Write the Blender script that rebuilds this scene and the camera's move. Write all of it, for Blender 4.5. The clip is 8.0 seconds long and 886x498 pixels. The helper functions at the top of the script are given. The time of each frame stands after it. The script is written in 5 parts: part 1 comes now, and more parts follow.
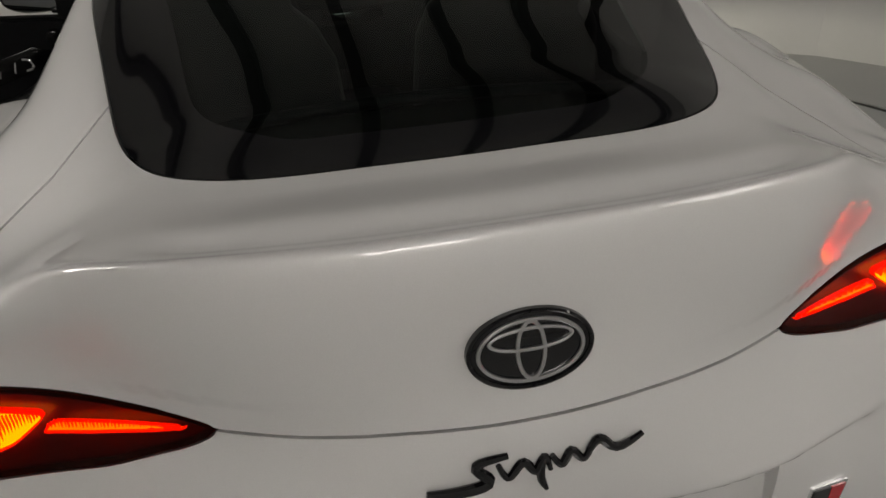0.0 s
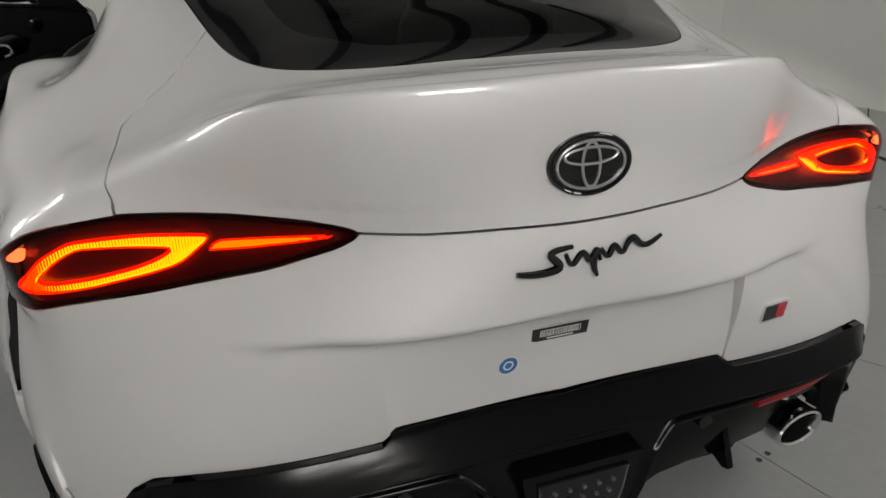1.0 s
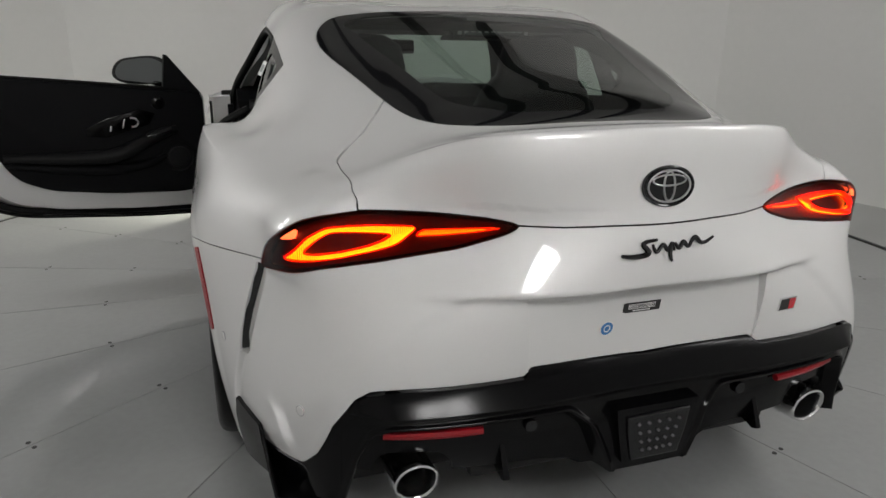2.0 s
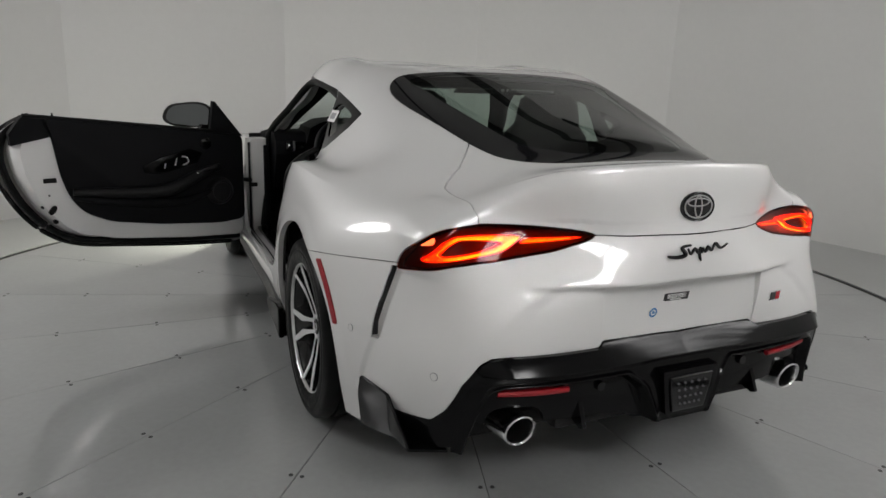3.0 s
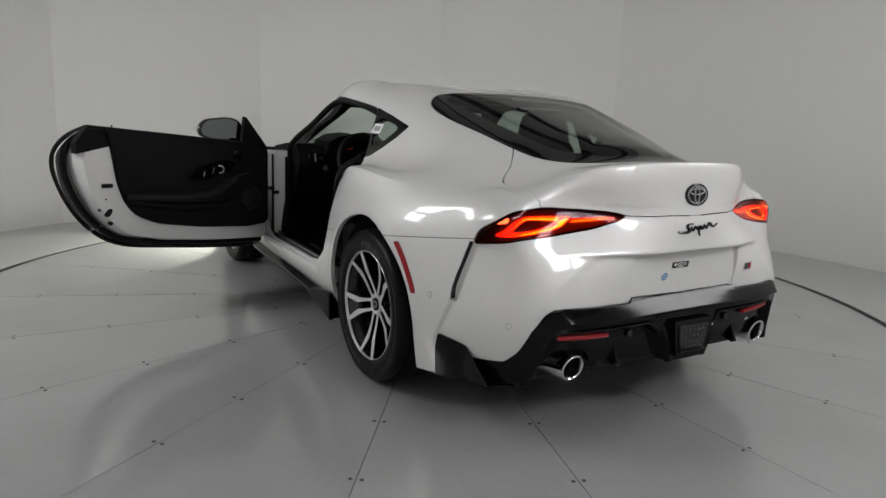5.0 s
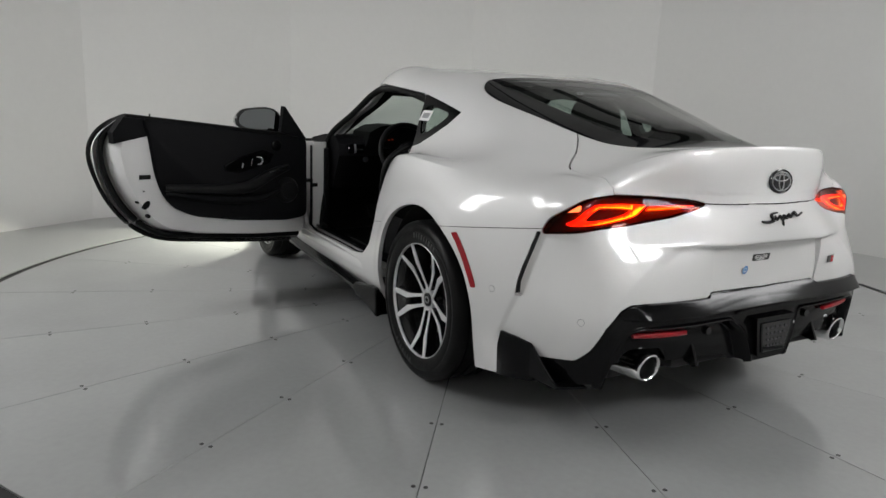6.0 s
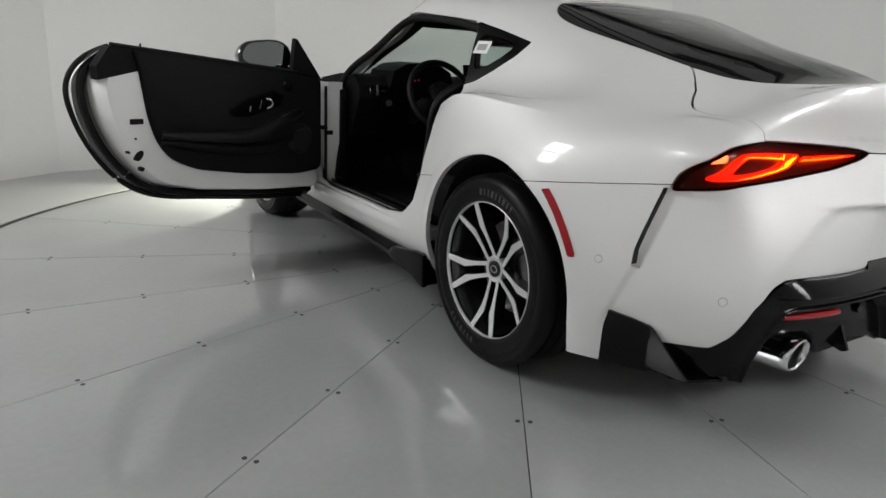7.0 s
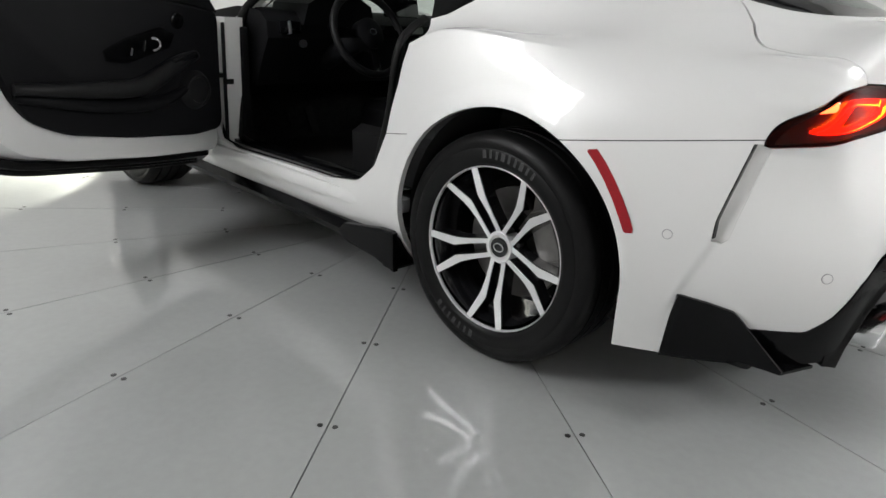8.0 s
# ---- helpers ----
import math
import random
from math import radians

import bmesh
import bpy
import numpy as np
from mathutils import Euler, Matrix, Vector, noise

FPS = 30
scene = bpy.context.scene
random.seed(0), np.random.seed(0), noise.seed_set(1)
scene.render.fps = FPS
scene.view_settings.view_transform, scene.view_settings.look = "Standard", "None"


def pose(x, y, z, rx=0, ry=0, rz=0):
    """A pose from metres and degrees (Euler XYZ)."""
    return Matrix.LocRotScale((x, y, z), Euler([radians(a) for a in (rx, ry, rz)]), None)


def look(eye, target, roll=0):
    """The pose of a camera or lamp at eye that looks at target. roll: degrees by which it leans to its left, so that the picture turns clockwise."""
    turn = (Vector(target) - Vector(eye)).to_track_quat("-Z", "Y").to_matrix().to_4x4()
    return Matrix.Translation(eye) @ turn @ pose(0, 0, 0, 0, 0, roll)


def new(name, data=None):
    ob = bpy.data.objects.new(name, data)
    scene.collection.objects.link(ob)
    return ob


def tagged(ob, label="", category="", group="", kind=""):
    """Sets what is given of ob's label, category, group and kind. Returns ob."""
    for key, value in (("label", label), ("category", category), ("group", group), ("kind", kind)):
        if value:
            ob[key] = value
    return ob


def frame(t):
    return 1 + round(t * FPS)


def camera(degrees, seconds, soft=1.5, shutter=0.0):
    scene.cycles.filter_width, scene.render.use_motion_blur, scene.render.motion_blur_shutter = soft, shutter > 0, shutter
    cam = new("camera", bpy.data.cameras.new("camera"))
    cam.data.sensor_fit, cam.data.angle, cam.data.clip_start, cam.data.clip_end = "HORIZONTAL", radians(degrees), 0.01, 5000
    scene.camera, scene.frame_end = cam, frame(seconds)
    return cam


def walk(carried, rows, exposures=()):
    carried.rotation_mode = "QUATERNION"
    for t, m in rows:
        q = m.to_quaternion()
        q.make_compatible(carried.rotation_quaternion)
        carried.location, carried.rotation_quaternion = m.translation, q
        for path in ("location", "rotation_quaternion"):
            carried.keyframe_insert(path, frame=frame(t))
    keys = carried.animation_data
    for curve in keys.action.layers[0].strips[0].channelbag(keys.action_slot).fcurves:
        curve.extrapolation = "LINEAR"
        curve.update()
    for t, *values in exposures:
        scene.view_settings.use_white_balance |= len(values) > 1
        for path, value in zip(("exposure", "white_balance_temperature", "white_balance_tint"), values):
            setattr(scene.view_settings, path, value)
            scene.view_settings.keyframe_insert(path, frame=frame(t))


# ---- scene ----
cam = camera(66.7, 8.0)
PATH = [
    (0, (-0.15, -1.402, 1.308), (0.125, 0.325, 0.337), -4.2),
    (0.2, (-0.231, -1.438, 1.291), (0.063, 0.281, 0.311), -4.6),
    (0.5, (-0.329, -1.516, 1.272), (0.058, 0.183, 0.29), -3.8),
    (0.7, (-0.376, -1.557, 1.246), (0.081, 0.116, 0.251), -2.7),
    (1, (-0.444, -1.67, 1.214), (0.105, 0.042, 0.337), -0.9),
    (1.2, (-0.502, -1.744, 1.187), (0.083, -0.005, 0.391), -0.3),
    (1.5, (-0.601, -1.885, 1.196), (0.011, -0.124, 0.471), 1.3),
    (1.7, (-0.709, -1.955, 1.195), (-0.074, -0.180, 0.525), 1.6),
    (2, (-0.867, -2.048, 1.216), (-0.25, -0.249, 0.599), 1.0),
    (2.2, (-0.978, -2.114, 1.232), (-0.361, -0.298, 0.665), 0.8),
    (3.3, (-1.58, -2.405, 1.249), (-0.701, -0.674, 0.768), 2.8),
    (3.5, (-1.663, -2.45, 1.243), (-0.765, -0.73, 0.758), 3.1),
    (4, (-1.914, -2.518, 1.222), (-0.956, -0.826, 0.753), 3.1),
    (5.3, (-2.132, -2.586, 1.193), (-1.107, -0.917, 0.791), 2.8),
    (5.5, (-2.148, -2.547, 1.193), (-1.13, -0.873, 0.791), 2.7),
    (5.8, (-2.178, -2.467, 1.157), (-1.180, -0.778, 0.767), 2.6),
    (6, (-2.172, -2.374, 1.127), (-1.195, -0.679, 0.713), 2.5),
    (6.3, (-2.179, -2.194, 1.107), (-1.177, -0.531, 0.629), 2.9),
    (6.5, (-2.176, -2.083, 1.086), (-1.168, -0.424, 0.608), 3.0),
    (6.8, (-2.235, -1.914, 1.058), (-1.183, -0.288, 0.559), 3.3),
    (7, (-2.255, -1.782, 1.034), (-1.2, -0.172, 0.49), 3.0),
    (7.3, (-2.281, -1.567, 1.031), (-1.163, -0.028, 0.410), 1.3),
    (7.5, (-2.328, -1.445, 1.016), (-1.114, 0.005, 0.364), 2.1),
    (7.7, (-2.338, -1.306, 0.973), (-1.035, 0.072, 0.338), 2.7),
    (8, (-2.326, -1.116, 0.967), (-0.935, 0.156, 0.3), 3.6),
]
walk(cam, [(t, look(eye, target, roll)) for t, eye, target, roll in PATH],
     exposures=[(0, -.84, 7000, 12), (.5, -.54, 6850, 11.5), (1, -.40, 6720, 11), (2, -.21, 6540, 10.5), (3.5, -.18, 6500, 11), (5.5, -.08, 6420, 10.5), (6.5, .16, 6400, 10), (7, .20, 6400, 10), (7.5, .46, 6400, 10), (8, .64, 6400, 9.5)])

# ---- world and exposure ----
world = bpy.data.worlds.new("booth_world")
scene.world = world
world.use_nodes = True
world.node_tree.nodes["Background"].inputs[0].default_value = (0.5, 0.5, 0.5, 1)
world.node_tree.nodes["Background"].inputs[1].default_value = 0.05
# added unseen spots for the floor light beside the front wheels, taken as cornering beams
for side in (-1, 1):
    beam = bpy.data.lights.new("cornering_beam", "SPOT")
    beam.energy, beam.spot_size, beam.spot_blend, beam.shadow_soft_size, beam.color = 60.0, radians(94), 0.2, 0.03, (1.0, 1.0, 0.84)
    new("cornering_beam", beam).matrix_basis = look((side * .92, 3.10, .50), (side * 1.35, 3.05, 0))


# ---- materials ----
def shader(name, color, rough=0.5, metal=0.0, coat=0.0, coat_rough=0.03, vary=0.0, scale=6.0, fine=0.0, fine_scale=90.0, bump=0.0, bump_scale=120.0, spec=0.5, rough_vary=0.0, piece=0.0):
    """A principled material with variation of its colour at two sizes, of its gloss, and fine relief."""
    m = bpy.data.materials.new(name)
    m.use_nodes = True
    nt = m.node_tree
    b = nt.nodes["Principled BSDF"]
    b.inputs["Base Color"].default_value = (*color, 1)
    b.inputs["Roughness"].default_value = rough
    b.inputs["Metallic"].default_value = metal
    b.inputs["Coat Weight"].default_value = coat
    b.inputs["Coat Roughness"].default_value = coat_rough
    b.inputs["Specular IOR Level"].default_value = spec
    tc = nt.nodes.new("ShaderNodeTexCoord")

    def noise_tex(s, detail=4.0):
        n = nt.nodes.new("ShaderNodeTexNoise")
        n.inputs["Scale"].default_value, n.inputs["Detail"].default_value = s, detail
        nt.links.new(tc.outputs["Object"], n.inputs["Vector"])
        return n.outputs["Fac"]

    def remap(sock, lo, hi):
        r = nt.nodes.new("ShaderNodeMapRange")
        r.inputs["From Min"].default_value, r.inputs["From Max"].default_value = 0.25, 0.75
        r.inputs["To Min"].default_value, r.inputs["To Max"].default_value = lo, hi
        nt.links.new(sock, r.inputs["Value"])
        return r.outputs["Result"]

    factors = []
    if vary:
        factors.append(remap(noise_tex(scale), 1 - vary, 1 + vary))
    if fine:
        factors.append(remap(noise_tex(fine_scale, 2.0), 1 - fine, 1 + fine))
    if piece:
        oi = nt.nodes.new("ShaderNodeObjectInfo")
        r = nt.nodes.new("ShaderNodeMapRange")
        r.inputs["To Min"].default_value, r.inputs["To Max"].default_value = 1 - piece, 1 + piece
        nt.links.new(oi.outputs["Random"], r.inputs["Value"])
        factors.append(r.outputs["Result"])
    if factors:
        f = factors[0]
        for g in factors[1:]:
            mu = nt.nodes.new("ShaderNodeMath")
            mu.operation = "MULTIPLY"
            nt.links.new(f, mu.inputs[0])
            nt.links.new(g, mu.inputs[1])
            f = mu.outputs[0]
        vm = nt.nodes.new("ShaderNodeVectorMath")
        vm.operation = "SCALE"
        vm.inputs[0].default_value = color
        nt.links.new(f, vm.inputs["Scale"])
        nt.links.new(vm.outputs[0], b.inputs["Base Color"])
    if rough_vary:
        nt.links.new(remap(noise_tex(scale * 2.3), max(0.02, rough - rough_vary), rough + rough_vary), b.inputs["Roughness"])
    if bump:
        bp = nt.nodes.new("ShaderNodeBump")
        bp.inputs["Strength"].default_value, bp.inputs["Distance"].default_value = bump, 0.002
        nt.links.new(noise_tex(bump_scale, 3.0), bp.inputs["Height"])
        nt.links.new(bp.outputs[0], b.inputs["Normal"])
    return m


def glass(name, tint, rough=0.0, ior=1.5):
    """Thin tinted pane: clear see-through mixed with a mirror by Fresnel."""
    m = bpy.data.materials.new(name)
    m.use_nodes = True
    nt = m.node_tree
    nt.nodes.remove(nt.nodes["Principled BSDF"])
    tr, gl, lw, pw, ml, mx = (nt.nodes.new(k) for k in ("ShaderNodeBsdfTransparent", "ShaderNodeBsdfGlossy", "ShaderNodeLayerWeight", "ShaderNodeMath", "ShaderNodeMath", "ShaderNodeMixShader"))
    tr.inputs["Color"].default_value = (*tint, 1)
    gl.inputs["Roughness"].default_value = rough
    f0 = ((ior - 1) / (ior + 1)) ** 2
    lw.inputs["Blend"].default_value = 0.5
    pw.operation, pw.inputs[1].default_value = "POWER", 5.0
    ml.operation, ml.inputs[1].default_value, ml.inputs[2].default_value = "MULTIPLY_ADD", 1 - f0, f0
    nt.links.new(lw.outputs["Facing"], pw.inputs[0])
    nt.links.new(pw.outputs[0], ml.inputs[0])
    nt.links.new(ml.outputs[0], mx.inputs[0])
    nt.links.new(tr.outputs[0], mx.inputs[1])
    nt.links.new(gl.outputs[0], mx.inputs[2])
    nt.links.new(mx.outputs[0], nt.nodes["Material Output"].inputs["Surface"])
    return m


def glow(name, color, strength):
    m = bpy.data.materials.new(name)
    m.use_nodes = True
    b = m.node_tree.nodes["Principled BSDF"]
    b.inputs["Base Color"].default_value = (*[min(1, c) for c in color], 1)
    b.inputs["Emission Color"].default_value = (*color, 1)
    b.inputs["Emission Strength"].default_value = strength
    return m


PAINT = shader("pearl_white_paint", (0.69, 0.685, 0.68), rough=0.50, metal=0.22, coat=1.0, coat_rough=0.008, spec=0.2, vary=0.015, scale=1.5, fine=0.03, fine_scale=900.0)
TRIM = shader("satin_black_plastic", (0.003, 0.003, 0.0034), rough=0.15, spec=0.18, vary=0.08, scale=9, bump=0.02, bump_scale=900)
GLOSS = shader("gloss_black", (0.005, 0.005, 0.006), rough=0.05, vary=0.05)
RUBBER = shader("tyre_rubber", (0.005, 0.005, 0.0052), rough=0.40, spec=0.14, vary=0.25, scale=14, bump=0.2, bump_scale=300, rough_vary=0.08)
SEAL = shader("rubber_seal", (0.005, 0.005, 0.005), rough=0.5, spec=0.15, vary=0.1, bump=0.1, bump_scale=200)
CHROME = shader("chrome", (0.75, 0.75, 0.76), rough=0.17, metal=1.0, rough_vary=0.03, scale=12)
SATIN = shader("satin_silver", (0.55, 0.55, 0.56), rough=0.28, metal=1.0, vary=0.05, scale=20)
MACHINED = shader("machined_alloy_face", (0.78, 0.78, 0.79), rough=0.34, metal=0.65, vary=0.04, scale=30)
DARKALLOY = shader("dark_painted_alloy", (0.007, 0.007, 0.008), rough=0.16, coat=0.5, vary=0.1)
IRON = shader("brake_iron", (0.16, 0.155, 0.15), rough=0.38, metal=0.9, vary=0.15, scale=25, bump=0.1)
CAVITY = shader("wheel_house_felt", (0.008, 0.008, 0.008), rough=0.9, vary=0.2, bump=0.3, bump_scale=150)
INNER = shader("black_soft_trim", (0.0048, 0.0049, 0.0057), rough=0.6, spec=0.11, vary=0.15, scale=5, bump=0.25, bump_scale=420)
LEATHER = shader("black_leather", (0.008, 0.008, 0.0085), rough=0.5, spec=0.2, vary=0.15, scale=7, bump=0.3, bump_scale=260)
CARPET = shader("black_carpet", (0.015, 0.015, 0.015), rough=0.95, spec=0.1, vary=0.3, scale=40, bump=0.6, bump_scale=500)
LENSRED = glass("red_lamp_lens", (0.58, 0.10, 0.03), rough=0.02, ior=1.24)
LAMPCLEAR = shader("clear_ribbed_lens", (0.45, 0.45, 0.45), rough=0.25, vary=0.05, scale=60)
LAMPBED = shader("lamp_housing", (0.06, 0.006, 0.008), rough=0.3, vary=0.2, scale=30)
GUIDE = glow("lit_light_guide", (1.0, 0.04, 0.018), 2.6)
MARKGLOW = glow("lit_corner_marker", (1.0, 0.55, 0.50), 8.0)
GUIDEBAR = glow("lit_light_bar", (1.0, 0.52, 0.02), 7.0)
GUIDECORE = glow("lit_light_guide_core", (1.0, 0.86, 0.03), 11.5)
REFLECTOR = shader("red_reflector", (0.27, 0.003, 0.009), rough=0.3, spec=0.3, coat=0.25, fine=0.2, fine_scale=400, bump=0.3, bump_scale=600)
PANE = glass("tinted_glass", (0.46, 0.54, 0.50))
CLEARPANE = glass("clear_glass", (0.72, 0.80, 0.76))
TYREMARK = shader("tyre_mark_glint", (0.04, 0.04, 0.04), rough=0.4, vary=0.3, scale=40)
MIRROR = shader("mirror_glass", (0.155, 0.165, 0.17), rough=0.02, metal=1.0)
PAPER = shader("white_paper", (0.75, 0.75, 0.74), rough=0.6, vary=0.03)
INK = shader("black_print", (0.02, 0.02, 0.02), rough=0.4)
GREYINK = shader("grey_print", (0.30, 0.30, 0.31), rough=0.6)
BLUEINK = shader("blue_print", (0.03, 0.16, 0.40), rough=0.4)
REDENAMEL = shader("red_enamel", (0.45, 0.02, 0.03), rough=0.2, coat=0.5)
LED = shader("clear_led_dome", (0.16, 0.16, 0.17), rough=0.15, metal=0.6)
FLOORPAINT = shader("grey_floor_paint", (0.318, 0.325, 0.321), rough=0.3, coat=1.0, coat_rough=0.075, vary=0.08, scale=1.3, fine=0.035, fine_scale=35, rough_vary=0.03, bump=0.015, bump_scale=14, piece=0.03)
RINGPAINT = shader("grey_surround_paint", (0.42, 0.425, 0.415), rough=0.30, vary=0.04, scale=1.2, fine=0.02, fine_scale=30)
WALLPAINT = shader("white_wall_paint", (0.74, 0.735, 0.72), rough=0.55, vary=0.02, scale=0.8, fine=0.01, fine_scale=20, bump=0.03, bump_scale=60, piece=0.035)
CEILPAINT = shader("grey_ceiling_paint", (0.46, 0.46, 0.454), rough=0.7, vary=0.06, scale=1.2)
BEAMPAINT = shader("black_beam_paint", (0.015, 0.015, 0.016), rough=0.5, vary=0.2)
BLACKGAP = shader("black_rubber_gap", (0.01, 0.01, 0.01), rough=0.7, vary=0.2, scale=8)
STEELBOLT = shader("dark_bolt_steel", (0.05, 0.05, 0.05), rough=0.4, metal=0.7, vary=0.2)
LAMPDIM = glow("led_panel_diffuser_dim", (1.0, 0.995, 0.985), 31.0)
LAMPFILL = glow("led_panel_diffuser_fill", (1.0, 0.995, 0.985), 10.5)
LAMPDIFF = glow("led_panel_diffuser", (1.0, 0.995, 0.985), 18.5)
HEADLED = glow("headlamp_led", (1.0, 0.98, 0.94), 25.0)
CORNERFILL = glow("corner_fill_light", (1.0, 1.0, 0.90), 12.0)
PLATELED = glow("plate_lamp_led", (1.0, 1.0, 0.80), 14.0)
DASHLED = glow("dash_indicator", (1.0, 0.10, 0.02), 0.10)


# ---- mesh helpers ----
def weld(verts, normals, faces):
    """Joins vertices that share place and normal."""
    key = np.round(np.concatenate([np.asarray(verts, dtype=float) * 1e5, np.asarray(normals, dtype=float) * 1e2], axis=1)).astype(np.int64)
    _, first, back = np.unique(key, axis=0, return_index=True, return_inverse=True)
    back = back.ravel().tolist()
    out = [[back[i] for i in f] for f in faces]
    return np.asarray(verts)[first], np.asarray(normals)[first], [f for f in out if len(set(f)) == len(f)]


def put(name, verts, faces, mat, parent=None, label="", normals=None, smooth=False):
    if normals is not None:
        verts, normals, faces = weld(verts, normals, faces)
    me = bpy.data.meshes.new(name)
    me.from_pydata(np.asarray(verts, dtype=float).tolist(), [], faces)
    me.materials.append(mat)
    if smooth or normals is not None:
        me.polygons.foreach_set("use_smooth", [True] * len(me.polygons))
    if normals is not None:
        me.normals_split_custom_set_from_vertices(np.asarray(normals, dtype=float).tolist())
    me.update()
    ob = new(name, me)
    if parent is not None:
        ob.parent = parent
    if label:
        ob["label"] = label
    return ob


def part(name, bm, mat, parent=None, label="", smooth=False):
    """Links a bmesh as one mesh object under a thing or a part."""
    me = bpy.data.meshes.new(name)
    bmesh.ops.recalc_face_normals(bm, faces=bm.faces)
    bm.to_mesh(me)
    bm.free()
    me.materials.append(mat)
    if smooth:
        me.polygons.foreach_set("use_smooth", [True] * len(me.polygons))
        me.set_sharp_from_angle(angle=radians(38))
    ob = new(name, me)
    if parent is not None:
        ob.parent = parent
    if label:
        ob["label"] = label
    return ob


def box_bm(sx, sy, sz, m=Matrix(), bevel=0.0, seg=2):
    bm = bmesh.new()
    bmesh.ops.create_cube(bm, size=1)
    bmesh.ops.scale(bm, vec=(sx, sy, sz), verts=bm.verts)
    if bevel:
        bmesh.ops.bevel(bm, geom=bm.edges[:], offset=bevel, segments=seg, affect="EDGES", profile=0.6)
    bmesh.ops.transform(bm, matrix=m, verts=bm.verts)
    return bm


def cyl_bm(r, h, m=Matrix(), seg=32, r2=None, bevel=0.0):
    bm = bmesh.new()
    bmesh.ops.create_cone(bm, cap_ends=True, segments=seg, radius1=r, radius2=r if r2 is None else r2, depth=h)
    if bevel:
        rim = [e for e in bm.edges if abs(e.verts[0].co.z - e.verts[1].co.z) < 1e-6]
        bmesh.ops.bevel(bm, geom=rim, offset=bevel, segments=2, affect="EDGES", profile=0.6)
    bmesh.ops.transform(bm, matrix=m, verts=bm.verts)
    return bm


def prism_bm(outline, depth, m=Matrix(), bevel=0.0):
    """An outline in x and y, drawn out along z from 0 to depth."""
    bm = bmesh.new()
    lo = [bm.verts.new((x, y, 0)) for x, y in outline]
    hi = [bm.verts.new((x, y, depth)) for x, y in outline]
    bm.faces.new(lo)
    bm.faces.new(hi)
    for i in range(len(lo)):
        j = (i + 1) % len(lo)
        bm.faces.new((lo[i], lo[j], hi[j], hi[i]))
    bmesh.ops.recalc_face_normals(bm, faces=bm.faces)
    if bevel:
        rim = [e for e in bm.edges if abs(e.verts[0].co.z - depth) < 1e-6 and abs(e.verts[1].co.z - depth) < 1e-6]
        bmesh.ops.bevel(bm, geom=rim, offset=bevel, segments=2, affect="EDGES", profile=0.6)
    bmesh.ops.transform(bm, matrix=m, verts=bm.verts)
    return bm


def lathe_bm(profile, m=Matrix(), seg=64, closed=False):
    """A profile of (radius, height) turned round z."""
    bm = bmesh.new()
    rings = []
    for k in range(seg):
        a = 2 * math.pi * k / seg
        rings.append([bm.verts.new((r * math.cos(a), r * math.sin(a), z)) for r, z in profile])
    n = len(profile)
    for k in range(seg):
        p, q = rings[k], rings[(k + 1) % seg]
        for i in range(n if closed else n - 1):
            j = (i + 1) % n
            bm.faces.new((p[i], q[i], q[j], p[j]))
    bmesh.ops.transform(bm, matrix=m, verts=bm.verts)
    return bm


def fillet(points, r, n=4):
    """A closed outline with its corners rounded off over r."""
    p = np.array(points, dtype=float)
    out = []
    for a, b, c in zip(np.roll(p, 1, axis=0), p, np.roll(p, -1, axis=0)):
        la, lc = np.linalg.norm(a - b), np.linalg.norm(c - b)
        s, e = b + (a - b) * min(r, .45 * la) / la, b + (c - b) * min(r, .45 * lc) / lc
        for k in range(n + 1):
            t = k / n
            out.append((1 - t) ** 2 * s + 2 * t * (1 - t) * b + t * t * e)
    return np.array(out)


def smooth_line(points, per=8):
    """A natural spline through points, per samples to each stretch."""
    p = np.array(points, dtype=float)
    k = np.concatenate([[0], np.cumsum(np.linalg.norm(np.diff(p, axis=0), axis=1))])
    s = np.concatenate([np.linspace(k[i], k[i + 1], per, endpoint=False) for i in range(len(k) - 1)] + [k[-1:]])
    return spline_basis(k, s) @ p


def tube_bm(points, r, seg=10, per=6, closed=False, flat=1.0, ends=True):
    """A tube along a smooth line; r is a radius, or a function of 0 to 1 along it."""
    line = np.array(points, dtype=float) if per == 0 else smooth_line(points, per)
    if closed:
        line = line[:-1]
    bm = bmesh.new()
    n = len(line)
    rings = []
    up, last = Vector((0, 0, 1)), None
    for i in range(n):
        a, b = (line[i - 1], line[(i + 1) % n]) if closed else (line[max(i - 1, 0)], line[min(i + 1, n - 1)])
        d = Vector(b - a).normalized()
        s = d.cross(up)
        if s.length < 1e-3:
            s = d.cross(Vector((1, 0, 0)))
        s.normalize()
        if last is not None and abs(d.z) > 0.7 and s.dot(last) < 0.6:
            s = (last - d * last.dot(d)).normalized()
        last = s if flat == 1.0 else None
        u = s.cross(d)
        rr = r(i / (n - 1)) if callable(r) else r
        rings.append([bm.verts.new(Vector(line[i]) + rr * (math.cos(2 * math.pi * k / seg) * s + flat * math.sin(2 * math.pi * k / seg) * u)) for k in range(seg)])
    for i in range(n if closed else n - 1):
        p, q = rings[i], rings[(i + 1) % n]
        for k in range(seg):
            j = (k + 1) % seg
            bm.faces.new((p[k], q[k], q[j], p[j]))
    if ends and not closed:
        bm.faces.new(rings[0])
        bm.faces.new(rings[-1])
    return bm


